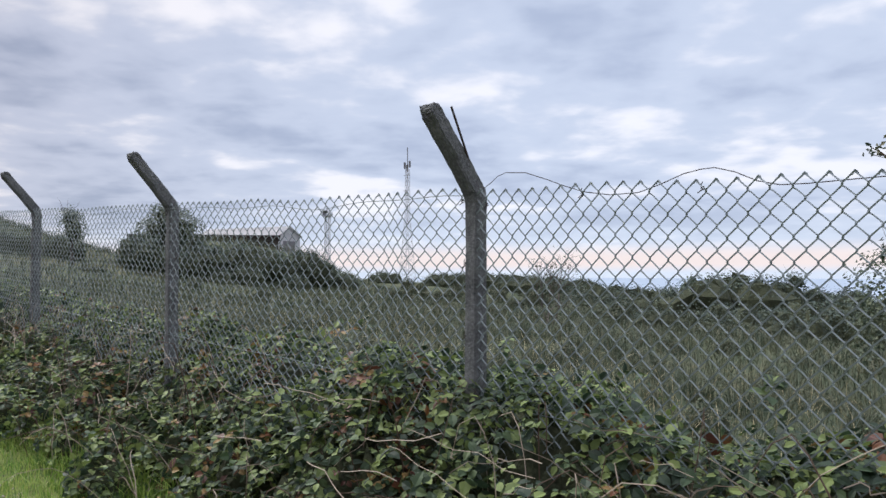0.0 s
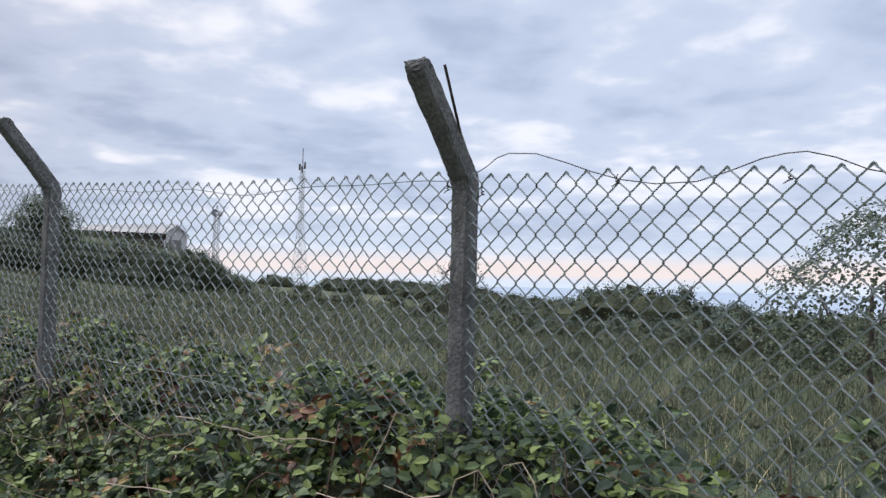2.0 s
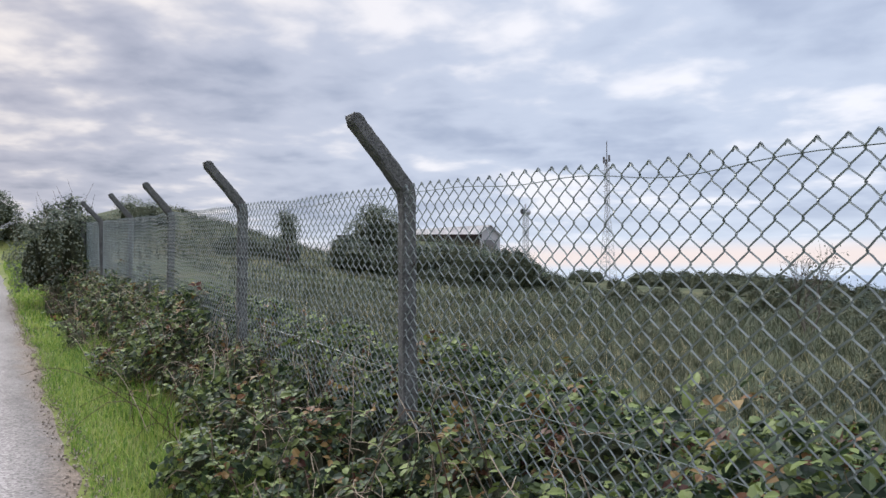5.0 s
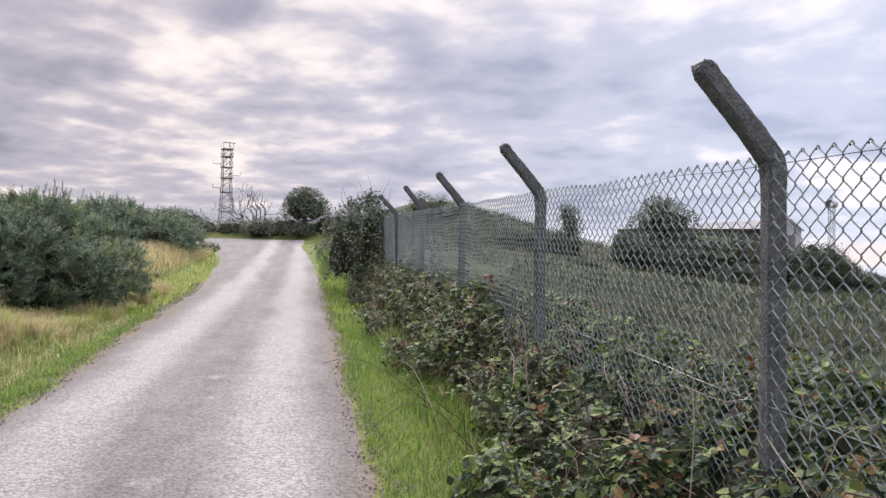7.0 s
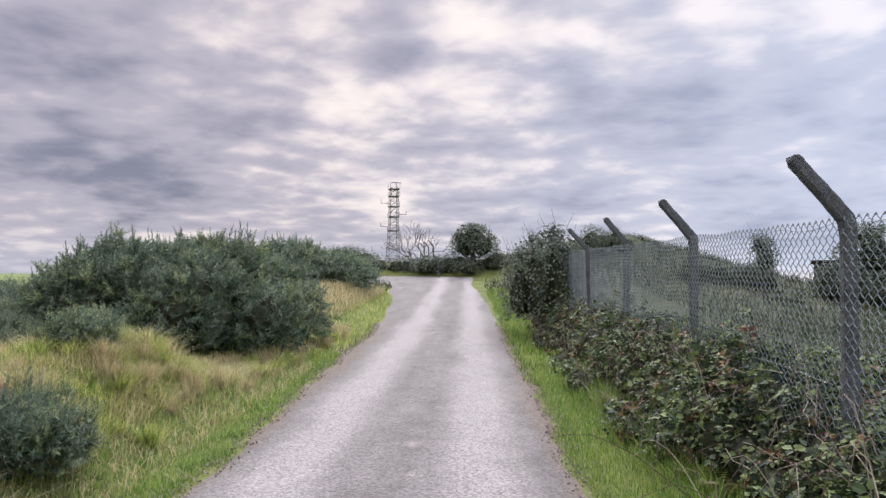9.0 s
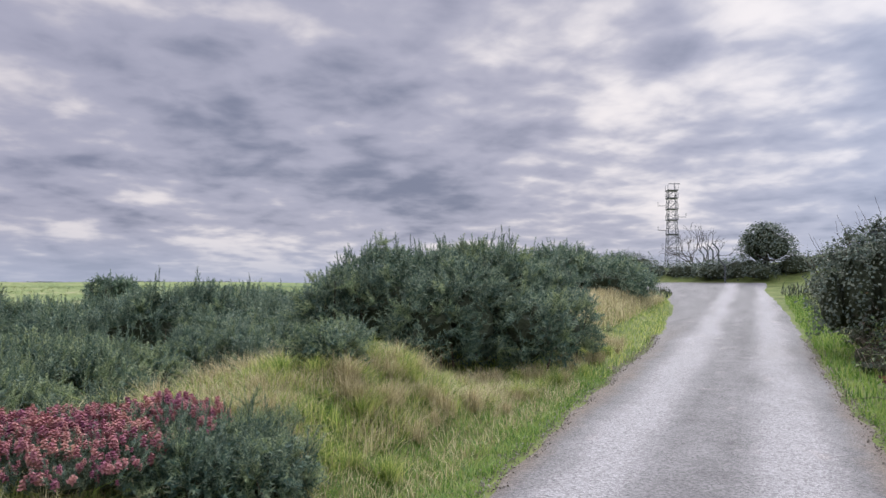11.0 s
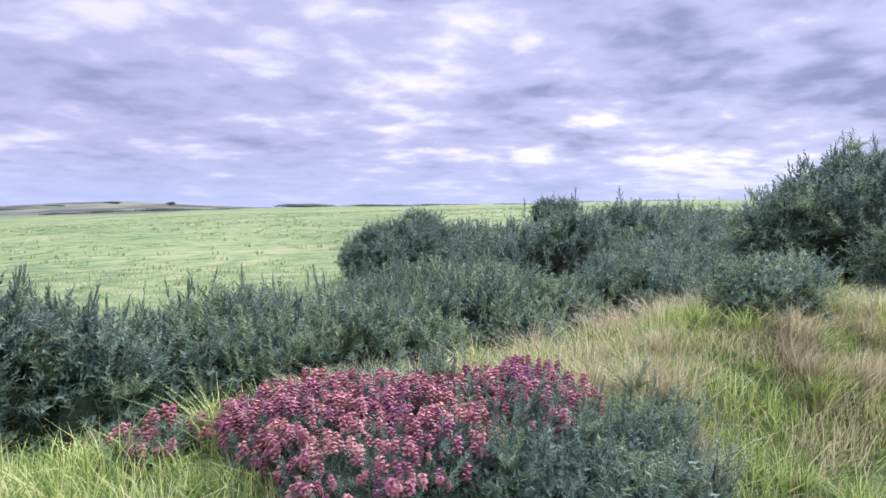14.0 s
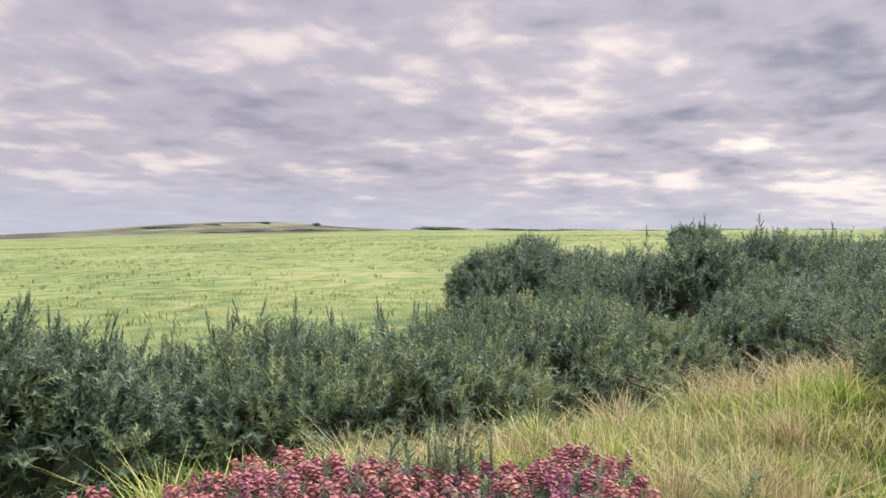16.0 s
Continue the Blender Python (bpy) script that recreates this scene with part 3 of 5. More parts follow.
def gorse_bush(u, v, lobes, sprigs, size=0.2, pale=0.0, near=True, label="", spikes=0, group="gorse along the lane", up=0.35, leaders=0, reach=1.0):
    ob = thing("gorse_bush", u, v, None, 0, label or "dense dark green spiny gorse bush", "bush", group)
    # tufts of shoots that spread from the branch ends
    tp, td = lobe_points(lobes, sprigs // 9, -0.55)
    keep = tp[:, 2] > -0.02
    tp, td = tp[keep], td[keep]
    tp = tp + td * (rng.normal(size=(len(tp), 1)) * 0.07 - 0.02)
    ta = unit(td * 0.9 + np.array([0, 0, up]) + 0.35 * rng.normal(size=tp.shape))
    tone = waves(tp[:, 0] + u * 3, tp[:, 1] + tp[:, 2] * 1.5, 0.5, 0.3) + rng.normal(size=len(tp)) * 0.5
    p, d, patch = np.repeat(tp - ta * size * 0.7, 9, 0), np.repeat(ta, 9, 0), np.repeat(tone, 9)
    p = p + rng.normal(size=p.shape) * size * 0.14
    ax = unit(d + 0.55 * rng.normal(size=p.shape))
    s = size * rng.uniform(0.5, 1.75, len(p))
    tv, tf = (GORSE_FINE_V, GORSE_FINE_F) if size < 0.155 else (GORSE_V, GORSE_F) if near else (GORSE_FAR_V, GORSE_FAR_F)
    is_pale = patch > np.quantile(patch, 1 - pale) if pale > 0 else np.zeros(len(p), bool)
    for mask, mat, nm in ((~is_pale, "gorse", "crown"), (is_pale, "gorse_pale", "young_growth")):
        if mask.any():
            part(nm, scatter_template(tv, tf, p[mask], spin_frames(ax[mask]), s[mask]), M[mat], ob, "", "stuff")
    if spikes:
        q, e = lobe_points(lobes, spikes * 4)
        top = np.argsort(-q[:, 2] + 1.1 * q[:, 2].max() * rng.random(len(q)))[:spikes]
        ax2 = unit(e[top] * 0.5 + np.array([0, 0, 0.9]) + 0.22 * rng.normal(size=(len(top), 3)))
        part("tip_growth", scatter_template(SHOOT_V, SHOOT_F, q[top] - ax2 * 0.1, spin_frames(ax2), size * rng.uniform(1.2, 1.9, len(top))), M["gorse_pale" if pale > 0.5 else "gorse"], ob, "", "stuff")
    part("shaded_core", core_mesh(lobes, 0.45, 0.2), M["core"], ob, "", "stuff")
    q, e = [np.concatenate(k) for k in zip(*[lobe_points([(l[0], tuple(s0 * k for k in l[1])) for l in lobes], max(sprigs // 4, 60), -0.8) for s0 in (0.88, 0.72)])]
    keep = q[:, 2] > -0.05
    q, e = q[keep], unit(e[keep] + 0.7 * rng.normal(size=(int(keep.sum()), 3)))
    part("inner_foliage", scatter_template(GORSE_FAR_V, GORSE_FAR_F, q - e * size * 0.8, spin_frames(e), size * rng.uniform(1.2, 2.1, len(q))), M["gorse"], ob, "", "stuff")
    thick = max(l[1][2] for l in lobes) / 1.2
    if leaders:
        # long leading branches set with short shoots
        q, e = lobe_points(lobes, leaders * 6)
        pick = np.argsort(-q[:, 2] + 0.5 * q[:, 2].max() * rng.random(len(q)))[:leaders]
        pp, pa, ps = [], [], []
        for o, n0 in zip(q[pick], e[pick]):
            axis = unit((n0 * 0.35 + np.array([0, 0, 1.0]) + 0.2 * rng.normal(size=3))[None])[0]
            ln = rng.uniform(0.7, 1.7) * size * 1.6 * reach
            for k in range(16):
                t = k / 15
                pp.append(o - axis * 0.08 + axis * ln * t)
                pa.append(axis * (0.5 + 0.9 * t) + rng.normal(size=3) * 0.85 * (1.1 - t))
                ps.append(size * (1.0 - 0.45 * t))
        part("leading_branch_growth", scatter_template(SHOOT_V, SHOOT_F, np.array(pp), spin_frames(np.array(pa)), np.array(ps)), M["gorse"], ob, "", "stuff")
    twigs = []
    for k in range(24):
        l = lobes[k % len(lobes)]
        a = rng.uniform(0, 2 * np.pi)
        tip = np.array(l[0]) + np.array(l[1]) * np.array([math.cos(a) * 0.8, math.sin(a) * 0.8, rng.uniform(-0.1, 0.75)])
        root = np.array([l[0][0] + 0.2 * math.cos(a), l[0][1] + 0.2 * math.sin(a), -0.05])
        mid = (root + tip) / 2 + rng.normal(size=3) * 0.06
        twigs.append(tube([root, mid, tip], [0.02 * thick, 0.013 * thick, 0.005 * thick], 4))
    part("branchwork", join(twigs), M["stem"], ob, "", "stuff")
    return ob


def leaf_bush(name, u, v, lobes, n, size, mat="hedge", big=False, label="", category="bush", group="", bare=0, rz=0.0, trunk=0.0, core=0.6):
    ob = thing(name, u, v, None, rz, label, category, group)
    part("crown", leaves_on(lobes, n, size, big, 0.13), M[mat], ob, "", "stuff")
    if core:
        part("shaded_core", core_mesh(lobes, core, 0.15), M["core"], ob, "", "stuff")
    if trunk:
        c = lobes[0][0]
        pieces = [tube([(0, 0, -0.2), (0.05, 0.03, c[2] * 0.5), (c[0], c[1], c[2])], [trunk, trunk * 0.75, trunk * 0.5], 8)]
        for l in lobes:
            pieces.append(tube([(0.03, 0.02, c[2] * 0.45), (np.array(l[0]) + (0, 0, -0.3)) * 0.7, l[0]], [trunk * 0.5, trunk * 0.3, 0.02], 6))
        part("trunk", join(pieces), M["bark"], ob)
    if bare:
        tw = []
        for k in range(bare):
            l = lobes[k % len(lobes)]
            a = rng.uniform(0, 2 * np.pi)
            b = np.array(l[0]) + np.array(l[1]) * np.array([math.cos(a) * 0.5, math.sin(a) * 0.5, 0.8])
            out = np.array([math.cos(a), math.sin(a), 1.4 + rng.random()]) * rng.uniform(0.1, 0.28)
            tw.append(tube([b, b + out * 0.5 + rng.normal(size=3) * 0.03, b + out], [0.005, 0.0035, 0.002], 3))
        part("twig_growth", join(tw), M["stem"], ob, "", "stuff")
    return ob


def blades(u, v, height, width, lean=0.35, z=None):
    """Grass blades as tapering, bending strips at the given places."""
    n = len(u)
    h = np.asarray(height) * np.ones(n)
    w = np.asarray(width) * np.ones(n)
    a = rng.uniform(0, 2 * np.pi, n)
    side = np.stack([np.cos(a), np.sin(a), np.zeros(n)], -1)
    b = a + np.pi / 2 + rng.normal(size=n) * 0.5
    bend = np.stack([np.cos(b), np.sin(b), np.zeros(n)], -1) * (h * np.abs(rng.normal(size=n)) * lean)[:, None]
    root = np.stack([u, v, (ground_z(u, v) if z is None else z) - 0.015], -1)
    up = np.array([0, 0, 1.0])
    mid = root + up * (h * 0.58)[:, None] + bend * 0.35
    tip = root + up * (h * 0.96)[:, None] + bend
    s = side * (w / 2)[:, None]
    verts = np.stack([root - s, root + s, mid - s * 0.75, mid + s * 0.75, tip], 1).reshape(-1, 3)
    f = (np.array([(0, 1, 3), (0, 3, 2), (2, 3, 4)])[None] + (np.arange(n) * 5)[:, None, None]).reshape(-1, 3)
    return verts, f


# ---- the fence ----
# along the fence, foot height, lean along and across
POSTS = [(-2.83, -0.372, 0.0, 0.0), (0.035, -0.253, -0.3, 0.0), (2.925, -0.130, 0.4, 0.0), (5.805, 0.004, -0.5, 0.0), (8.65, 0.131, 0.6, 0.4), (11.66, 0.275, -1.2, 0.8), (14.34, 0.398, 1.8, -2.0), (17.2, 0.52, 0.0, -3.0)]


def fence_top(u):
    return 1.530 + 0.008 * (1 - smooth(u, -1.0, 0.4)) + 0.0445 * np.asarray(u) + 0.012 * waves(u, 0, 0.55, 0.2) - 0.006 * np.sin((np.asarray(u) % 2.87) / 2.87 * np.pi)


def concrete_post():
    """A square concrete post with a cranked head leaning over the lane, chamfered and rounded at the tip."""
    half = 0.038
    # centre line in v, z; a sharp crank at 1.77
    line = [(0, -0.3), (0, 0.3), (0, 0.7), (0, 1.1), (0, 1.45), (0, 1.66), (0.0, 1.725), (0.010, 1.772), (0.036, 1.806), (0.10, 1.880), (0.17, 1.960), (0.24, 2.040), (0.278, 2.084), (0.293, 2.101), (0.302, 2.112), (0.307, 2.118)]
    wide = [1] * 7 + [1.10, 1.04, 0.99, 0.97, 0.96, 0.94, 0.80, 0.55, 0.22]
    bm = bmesh.new()
    rings = []
    for i, ((y, z), k) in enumerate(zip(line, wide)):
        a, b = line[max(i - 1, 0)], line[min(i + 1, len(line) - 1)]
        t = Vector((0, b[0] - a[0], b[1] - a[1])).normalized()
        nrm = Vector((0, t.z, -t.y))
        ring = []
        c = half * 0.74
        thin = k
        for sx, sy in ((half, c), (c, half), (-c, half), (-half, c), (-half, -c), (-c, -half), (c, -half), (half, -c)):
            p = Vector((0, y, z)) + Vector((1, 0, 0)) * sx * (0.90 + 0.10 * thin if i > 11 else 1) + nrm * sy * thin
            p += Vector((rng.normal(), rng.normal(), rng.normal())) * 0.0022
            ring.append(bm.verts.new(p))
        rings.append(ring)
    for r0, r1 in zip(rings, rings[1:]):
        for j in range(8):
            bm.faces.new((r0[j], r0[(j + 1) % 8], r1[(j + 1) % 8], r1[j]))
    bm.faces.new(rings[-1])
    bm.faces.new(rings[0][::-1])
    bmesh.ops.subdivide_edges(bm, edges=bm.edges[:], cuts=2, use_grid_fill=True)
    for vert in bm.verts:
        vert.co += Vector((rng.normal(), rng.normal(), rng.normal())) * 0.0012
    bmesh.ops.recalc_face_normals(bm, faces=bm.faces)
    return bm


def build_fence():
    fence = thing("chain_link_fence", 0, 0, 0.0, 0, "galvanised chain-link fence on cranked concrete posts above the brambles", "fence")
    first = None
    for u, foot, tilt_u, tilt_v in POSTS:
        if first is None:
            first = part("post", concrete_post(), M["concrete"], fence, "weathered grey concrete post with cranked head")
            ob = first
        else:
            ob = new("post", first.data)
            ob.parent = fence
            tagged(ob, "weathered grey concrete post with cranked head")
        ob.matrix_basis = pose(u, 0.068, foot, tilt_v, tilt_u, 0)
    # strands: each is a vertical zigzag that hooks into its neighbours
    h, rows, r = 0.0812, 20, 0.0031

    def zigzag(w, flip):
        """One strand: rounded bends that hook behind and before the next strand's."""
        p = []
        for i in range(rows * 2 + 1):
            right = (i % 2 == 0) != bool(flip)
            x, dx = (w / 2, -1) if right else (0.0, 1)
            z = -i * h / 2
            deep = 0.0034 if i % 2 else -0.0034
            p += [(x + dx * 0.0075, deep, z + 0.0105), (x + dx * 0.0005, deep * 0.5, z + 0.005), (x - dx * 0.0022, 0, z), (x + dx * 0.0005, -deep * 0.5, z - 0.005), (x + dx * 0.0075, -deep, z - 0.0105)]
        p = np.array(p[2:])
        p[0] = (p[0][0], 0, 0)
        return p

    # the mesh is drawn tighter in the first bay than in the others
    us, step = [], []
    u = -0.0640
    while u > -2.85:
        us.append(u)
        step.append(0.0715)
        u -= 0.0715 / 2
    us, step = us[::-1], step[::-1]
    u = -0.038
    while u < 17.1:
        w = 0.0646 if 0.42 < u < 0.59 else 0.0799
        us.append(u)
        step.append(w)
        u += w / 2
    tight = len([k for k in us if k < -0.05])
    shapes = {}
    knuckle = np.array([(-0.009, 0, -0.011), (-0.004, 0, -0.002), (0.0, 0.001, 0.0015), (0.005, 0, -0.003), (0.010, 0, -0.012)])
    count = 0
    rest, knots = [], []
    for i, (u, w) in enumerate(zip(us, step)):
        flip = (i - tight + 1) % 2
        top = float(fence_top(u))
        sag = 0.10 + 0.008 * float(waves(u, 4, 1.2, 0.5))
        if -2.0 < u < 9.6 and count < 300:
            if (w, flip) not in shapes:
                me = np_mesh("strand", *tube(zigzag(w, flip), r, 3))
                me.materials.append(M["wire"])
                shapes[w, flip] = me
            ob = new("strand", shapes[w, flip])
            ob.parent = fence
            ob.matrix_basis = pose(u, sag, top, 0.5 * float(waves(u, 1, 0.8, 0.1)), 0, 0)
            count += 1
        else:
            rest.append(tube(zigzag(w, flip)[::5] + (u, sag, top), r * 1.05, 3))
        if not flip:
            knots.append(tube(knuckle + (u + w / 2, sag, top), 0.0036, 5))
    part("far_mesh", join(rest), M["wire"], fence, "", "stuff")
    part("twisted_selvage", join(knots), M["wire"], fence, "", "stuff")
    # the straining wires, and the loose one that has sprung off the top
    u = np.arange(0.0, 17.2, 0.09)
    part("line_wire", tube(np.stack([u, 0.104 + 0 * u, fence_top(u) - 0.045 + 0.02 * waves(u, 2, 0.5, 0.6)], -1), 0.0018, 5), M["wire"], fence)
    u = np.arange(-2.87, 17.2, 0.15)
    part("line_wire", tube(np.stack([u, 0.104 + 0 * u, SLOPE * (u - 5.6) + 0.85 + 0.012 * waves(u, 2, 0.9, 0.2)], -1), 0.0018, 5), M["wire"], fence)
    loose = [(-0.01, 1.525), (-0.045, 1.535), (-0.075, 1.55), (-0.114, 1.576), (-0.161, 1.589), (-0.268, 1.579), (-0.37, 1.544), (-0.468, 1.506), (-0.561, 1.476), (-0.675, 1.456), (-0.795, 1.456), (-0.886, 1.48), (-0.973, 1.509), (-1.036, 1.519), (-1.087, 1.52), (-1.156, 1.499), (-1.231, 1.462), (-1.303, 1.443), (-1.39, 1.44), (-1.504, 1.442), (-1.608, 1.443), (-2.2, 1.43)]
    loose = np.array([(u, 0.085, z) for u, z in loose])
    part("loose_wire", tube(loose, 0.0018, 5), M["rust"], fence, "sprung rusty wire looping above the mesh")
    part("rod", tube([(0.0, 0.10, 1.55), (-0.012, 0.16, 1.66), (-0.03, 0.285, 1.862)], 0.005, 6), M["rust"], fence, "thin rusty steel rod beside the post head")
    for u, dz in ((0.075, -0.02), (-0.07, -0.03), (0.06, -0.30), (0.06, -0.62), (-0.56, 0.0), (-1.05, 0.01), (2.94, -0.03), (2.8, -0.35), (5.8, -0.03), (8.65, -0.03)):
        top = float(fence_top(u)) + dz
        a = np.linspace(0, 4.5 * np.pi, 16)
        p = np.stack([u + 0.006 * np.cos(a), 0.102 + 0.006 * np.sin(a), top - 0.04 + 0.010 * np.linspace(-1, 1, 16)], -1)
        p[0] += (0.012, 0, -0.006)
        p[-1] += (-0.006, 0.004, 0.010)
        part("tie_wire", tube(p, 0.0019, 4), M["rust"], fence)


build_fence()


# ---- brambles along the fence ----
def bramble_thicket(u0, u1, name_label, n):
    """A stretch of the bramble bank between the fence and the verge."""
    c = (u0 + u1) / 2
    ob = thing("bramble_thicket", c, 0.4, None, 0, name_label, "bramble", "brambles along the fence")
    gz = float(ground_z(c, 0.4))
    lobes = []
    for u in np.arange(u0, u1, 0.34):
        k = waves(u, 1, 0.9, 0.4)
        hgt = 0.95 - 0.30 * float(smooth(u, 0.6, 1.8) * (1 - smooth(u, 5.2, 7.5))) + 0.08 * float(waves(u, 7, 0.8, 0.9))
        off = SLOPE * (u - c)
        lobes.append(((u - c, -0.42 + 0.05 * k, off + hgt * 0.45), (0.36, 0.34, hgt * 0.52)))
        lobes.append(((u - c + 0.15 * rng.normal(), -0.06 + 0.10 * k, off + hgt * 0.26), (rng.uniform(0.22, 0.36), rng.uniform(0.2, 0.32), hgt * rng.uniform(0.30, 0.52))))
        if rng.random() < 0.5 + 0.45 * float(waves(u, 2, 0.75, 3.1)) + 0.35 * (u < 3.0):
            lobes.append(((u - c + 0.15 * rng.normal(), 0.22 + 0.22 * rng.random(), off + 0.06), (rng.uniform(0.15, 0.3), rng.uniform(0.14, 0.24), rng.uniform(0.14, 0.34))))
        if rng.random() < 0.75:
            lobes.append(((u - c, -0.78, off + 0.28), (0.4, 0.4, 0.45 + 0.2 * rng.random())))
    p, d = lobe_points(lobes, n, -0.1)
    p = p - d * np.abs(rng.normal(size=(len(p), 1))) * 0.07 + d * 0.05
    gap = waves(p[:, 0] + c, p[:, 1] * 1.6 + p[:, 2] * 1.3, 0.33, 2.7) > -0.55
    p, d = p[gap], d[gap]
    # leaves along arching shoots that stand clear of the mass
    for k in range(int((u1 - u0) * 9)):
        a0 = p[rng.integers(len(p))]
        t = np.linspace(0, 1, 9)[:, None]
        arch = a0 + t * np.array([rng.normal() * 0.28, rng.normal() * 0.16 + 0.1, 0]) + np.array([0, 0, 1.0]) * (0.22 * np.sin(t * 2.4) * rng.uniform(0.3, 1.0))
        p = np.concatenate([p, arch])
        d = np.concatenate([d, unit(rng.normal(size=(9, 3)) * 0.6 + np.array([0, 0, 1.0]))])
    face = unit(d * 0.7 + np.array([0, 0, 0.8]) + 0.62 * rng.normal(size=p.shape))
    fr = spin_frames(face)
    # three leaflets to a leaf
    tv, tf = [], []
    for k, a in enumerate((0.0, 1.45, -1.45)):
        s = 1.0 if k == 0 else 0.8
        ca, sa = math.cos(a), math.sin(a)
        q = LEAF_V * s + np.array([0.16, 0, 0])
        tv.append(np.stack([q[:, 0] * ca - q[:, 1] * sa, q[:, 0] * sa + q[:, 1] * ca, q[:, 2]], -1))
        tf.append(LEAF_F + 7 * k)
    tv, tf = np.concatenate(tv), np.concatenate(tf)
    size = 0.050 * rng.uniform(0.35, 1.5, len(p))
    red = (waves(p[:, 0] + c, p[:, 1] * 2 + p[:, 2], 0.45, 1.9) + rng.normal(size=len(p)) * 0.45) > 0.82
    part("leaves", scatter_template(tv, tf, p[~red], fr[~red], size[~red]), M["bramble"], ob, "", "stuff")
    if red.any():
        part("turning_leaves", scatter_template(tv, tf, p[red], fr[red], size[red]), M["bramble_red"], ob, "red and yellow turning leaves", "stuff")
    part("shaded_core", core_mesh(lobes, 0.66, 0.16), M["core"], ob, "", "stuff")
    canes = []
    for k in range(int((u1 - u0) * 26)):
        a = np.array([rng.uniform(u0, u1) - c, rng.uniform(-0.6, 0.5), 0.05])
        reach = np.array([rng.normal() * 0.35, rng.normal() * 0.22 + 0.08, 0])
        hgt = rng.uniform(0.35, 0.95) * (1 if a[1] < 0.1 else 0.55)
        t = np.linspace(0, 1, 8)[:, None]
        q = a + reach * t * 1.3 + np.array([0, 0, 1.0]) * (hgt * np.sin(t * np.pi * 0.72)) + np.cumsum(rng.normal(size=(8, 3)) * 0.012, 0)
        q[:, 2] += SLOPE * q[:, 0]
        canes.append(tube(q, np.linspace(0.0032, 0.0016, 8) * rng.uniform(0.6, 1.2), 4))
    half = len(canes) // 3
    for k in range(int((u1 - u0) * 22)):
        a = np.array([rng.uniform(u0, u1) - c, rng.uniform(-0.45, 0.25), rng.uniform(0.3, 0.9)])
        t = np.linspace(0, 1, 6)[:, None]
        q = a + t * np.array([rng.normal() * 0.3, rng.normal() * 0.1, rng.normal() * 0.12]) + np.cumsum(rng.normal(size=(6, 3)) * 0.014, 0)
        q[:, 2] += SLOPE * q[:, 0]
        canes.insert(0, tube(q, rng.uniform(0.0012, 0.0024), 3))
        half += 1
    for k, q in enumerate(canes):
        if k < half:
            part("dead_cane", q, M["cane"], ob, "pale dead cane")
        else:
            part("cane", q, M["stem"], ob)


for _a, _b, _n in ((-3.6, -0.6, 6200), (-0.6, 2.4, 6800), (2.4, 5.4, 6000), (5.4, 8.4, 4600), (8.4, 12.0, 3600), (12.0, 17.5, 2800)):
    bramble_thicket(_a, _b, "tangled bramble thicket with green and reddening leaves and bare canes", _n)


# ---- gorse ----
def heap(span_u, span_v, height, n, seed, low=0.32, fat=1.0):
    g = np.random.default_rng(seed)
    lobes = []
    for k in range(n):
        a, r = g.uniform(0, 2 * np.pi), math.sqrt(g.random()) * (0.72 + 0.4 * (1 - fat))
        du, dv = math.cos(a) * r * span_u, math.sin(a) * r * span_v
        hh = height * (1 - 0.5 * r ** 2) * g.uniform(0.82, 1.05)
        rad = g.uniform(0.30, 0.46) * fat
        lobes.append(((du, dv, hh * low), (span_u * rad, span_v * rad, hh * (1 - low))))
    return lobes


gorse_bush(14.3, 6.95, heap(2.6, 2.5, 2.02, 46, 3, 0.45, 0.68), 11500, 0.16, 0.30, True, "large dense dark green gorse bush beside the lane", 420, leaders=40, reach=0.9)
gorse_bush(12.6, 11.0, heap(2.3, 2.3, 1.3, 26, 5, 0.4, 0.75), 4300, 0.16, 0.25, True, "low dark green gorse thicket in front of the field", 260, leaders=22)
gorse_bush(11.5, 13.8, heap(1.7, 1.6, 1.2, 18, 8, 0.4, 0.75), 3000, 0.16, 0.2, True, "low dark green gorse thicket at the field's edge", 160)
gorse_bush(15.3, 12.3, heap(2.6, 2.6, 1.4, 24, 9, 0.4, 0.75), 3400, 0.18, 0.2, True, "low dark green gorse thicket in front of the field", 30)
gorse_bush(4.3, 8.1, heap(1.5, 0.75, 1.0, 16, 11), 3300, 0.15, 0.15, True, "upright young gorse with pointed shoots behind the bank", 420, up=0.9, leaders=90, reach=0.85)
gorse_bush(6.6, 8.5, heap(1.5, 0.95, 0.80, 16, 12), 3600, 0.14, 0.65, True, "pale green young gorse behind the bank", 460, up=1.0, leaders=70)
gorse_bush(8.7, 9.2, heap(1.6, 1.2, 0.8, 16, 13), 3600, 0.14, 0.6, True, "pale green young gorse behind the bank", 420, up=1.0, leaders=60)
gorse_bush(11.0, 8.6, heap(1.3, 1.2, 0.80, 8, 14), 2600, 0.14, 0.35, True, "low gorse between the bank and the large bush", 200)
gorse_bush(1.8, 8.2, heap(1.6, 0.9, 0.95, 9, 15), 2200, 0.15, 0.3, True, "upright young gorse behind the bank", 260, up=1.2)
gorse_bush(28.0, 8.6, heap(3.6, 3.2, 1.55, 14, 16), 2200, 0.30, 0.1, False, "dark gorse thicket further along the lane", 30)
gorse_bush(33.0, 12.0, heap(4.0, 4.0, 1.25, 12, 17), 1200, 0.34, 0.1, False, "dark gorse thicket further along the lane", 10)
gorse_bush(27.8, 28.4, heap(1.3, 1.3, 1.5, 6, 18), 500, 0.30, 0.0, False, "single dark gorse bush in the field", 6)

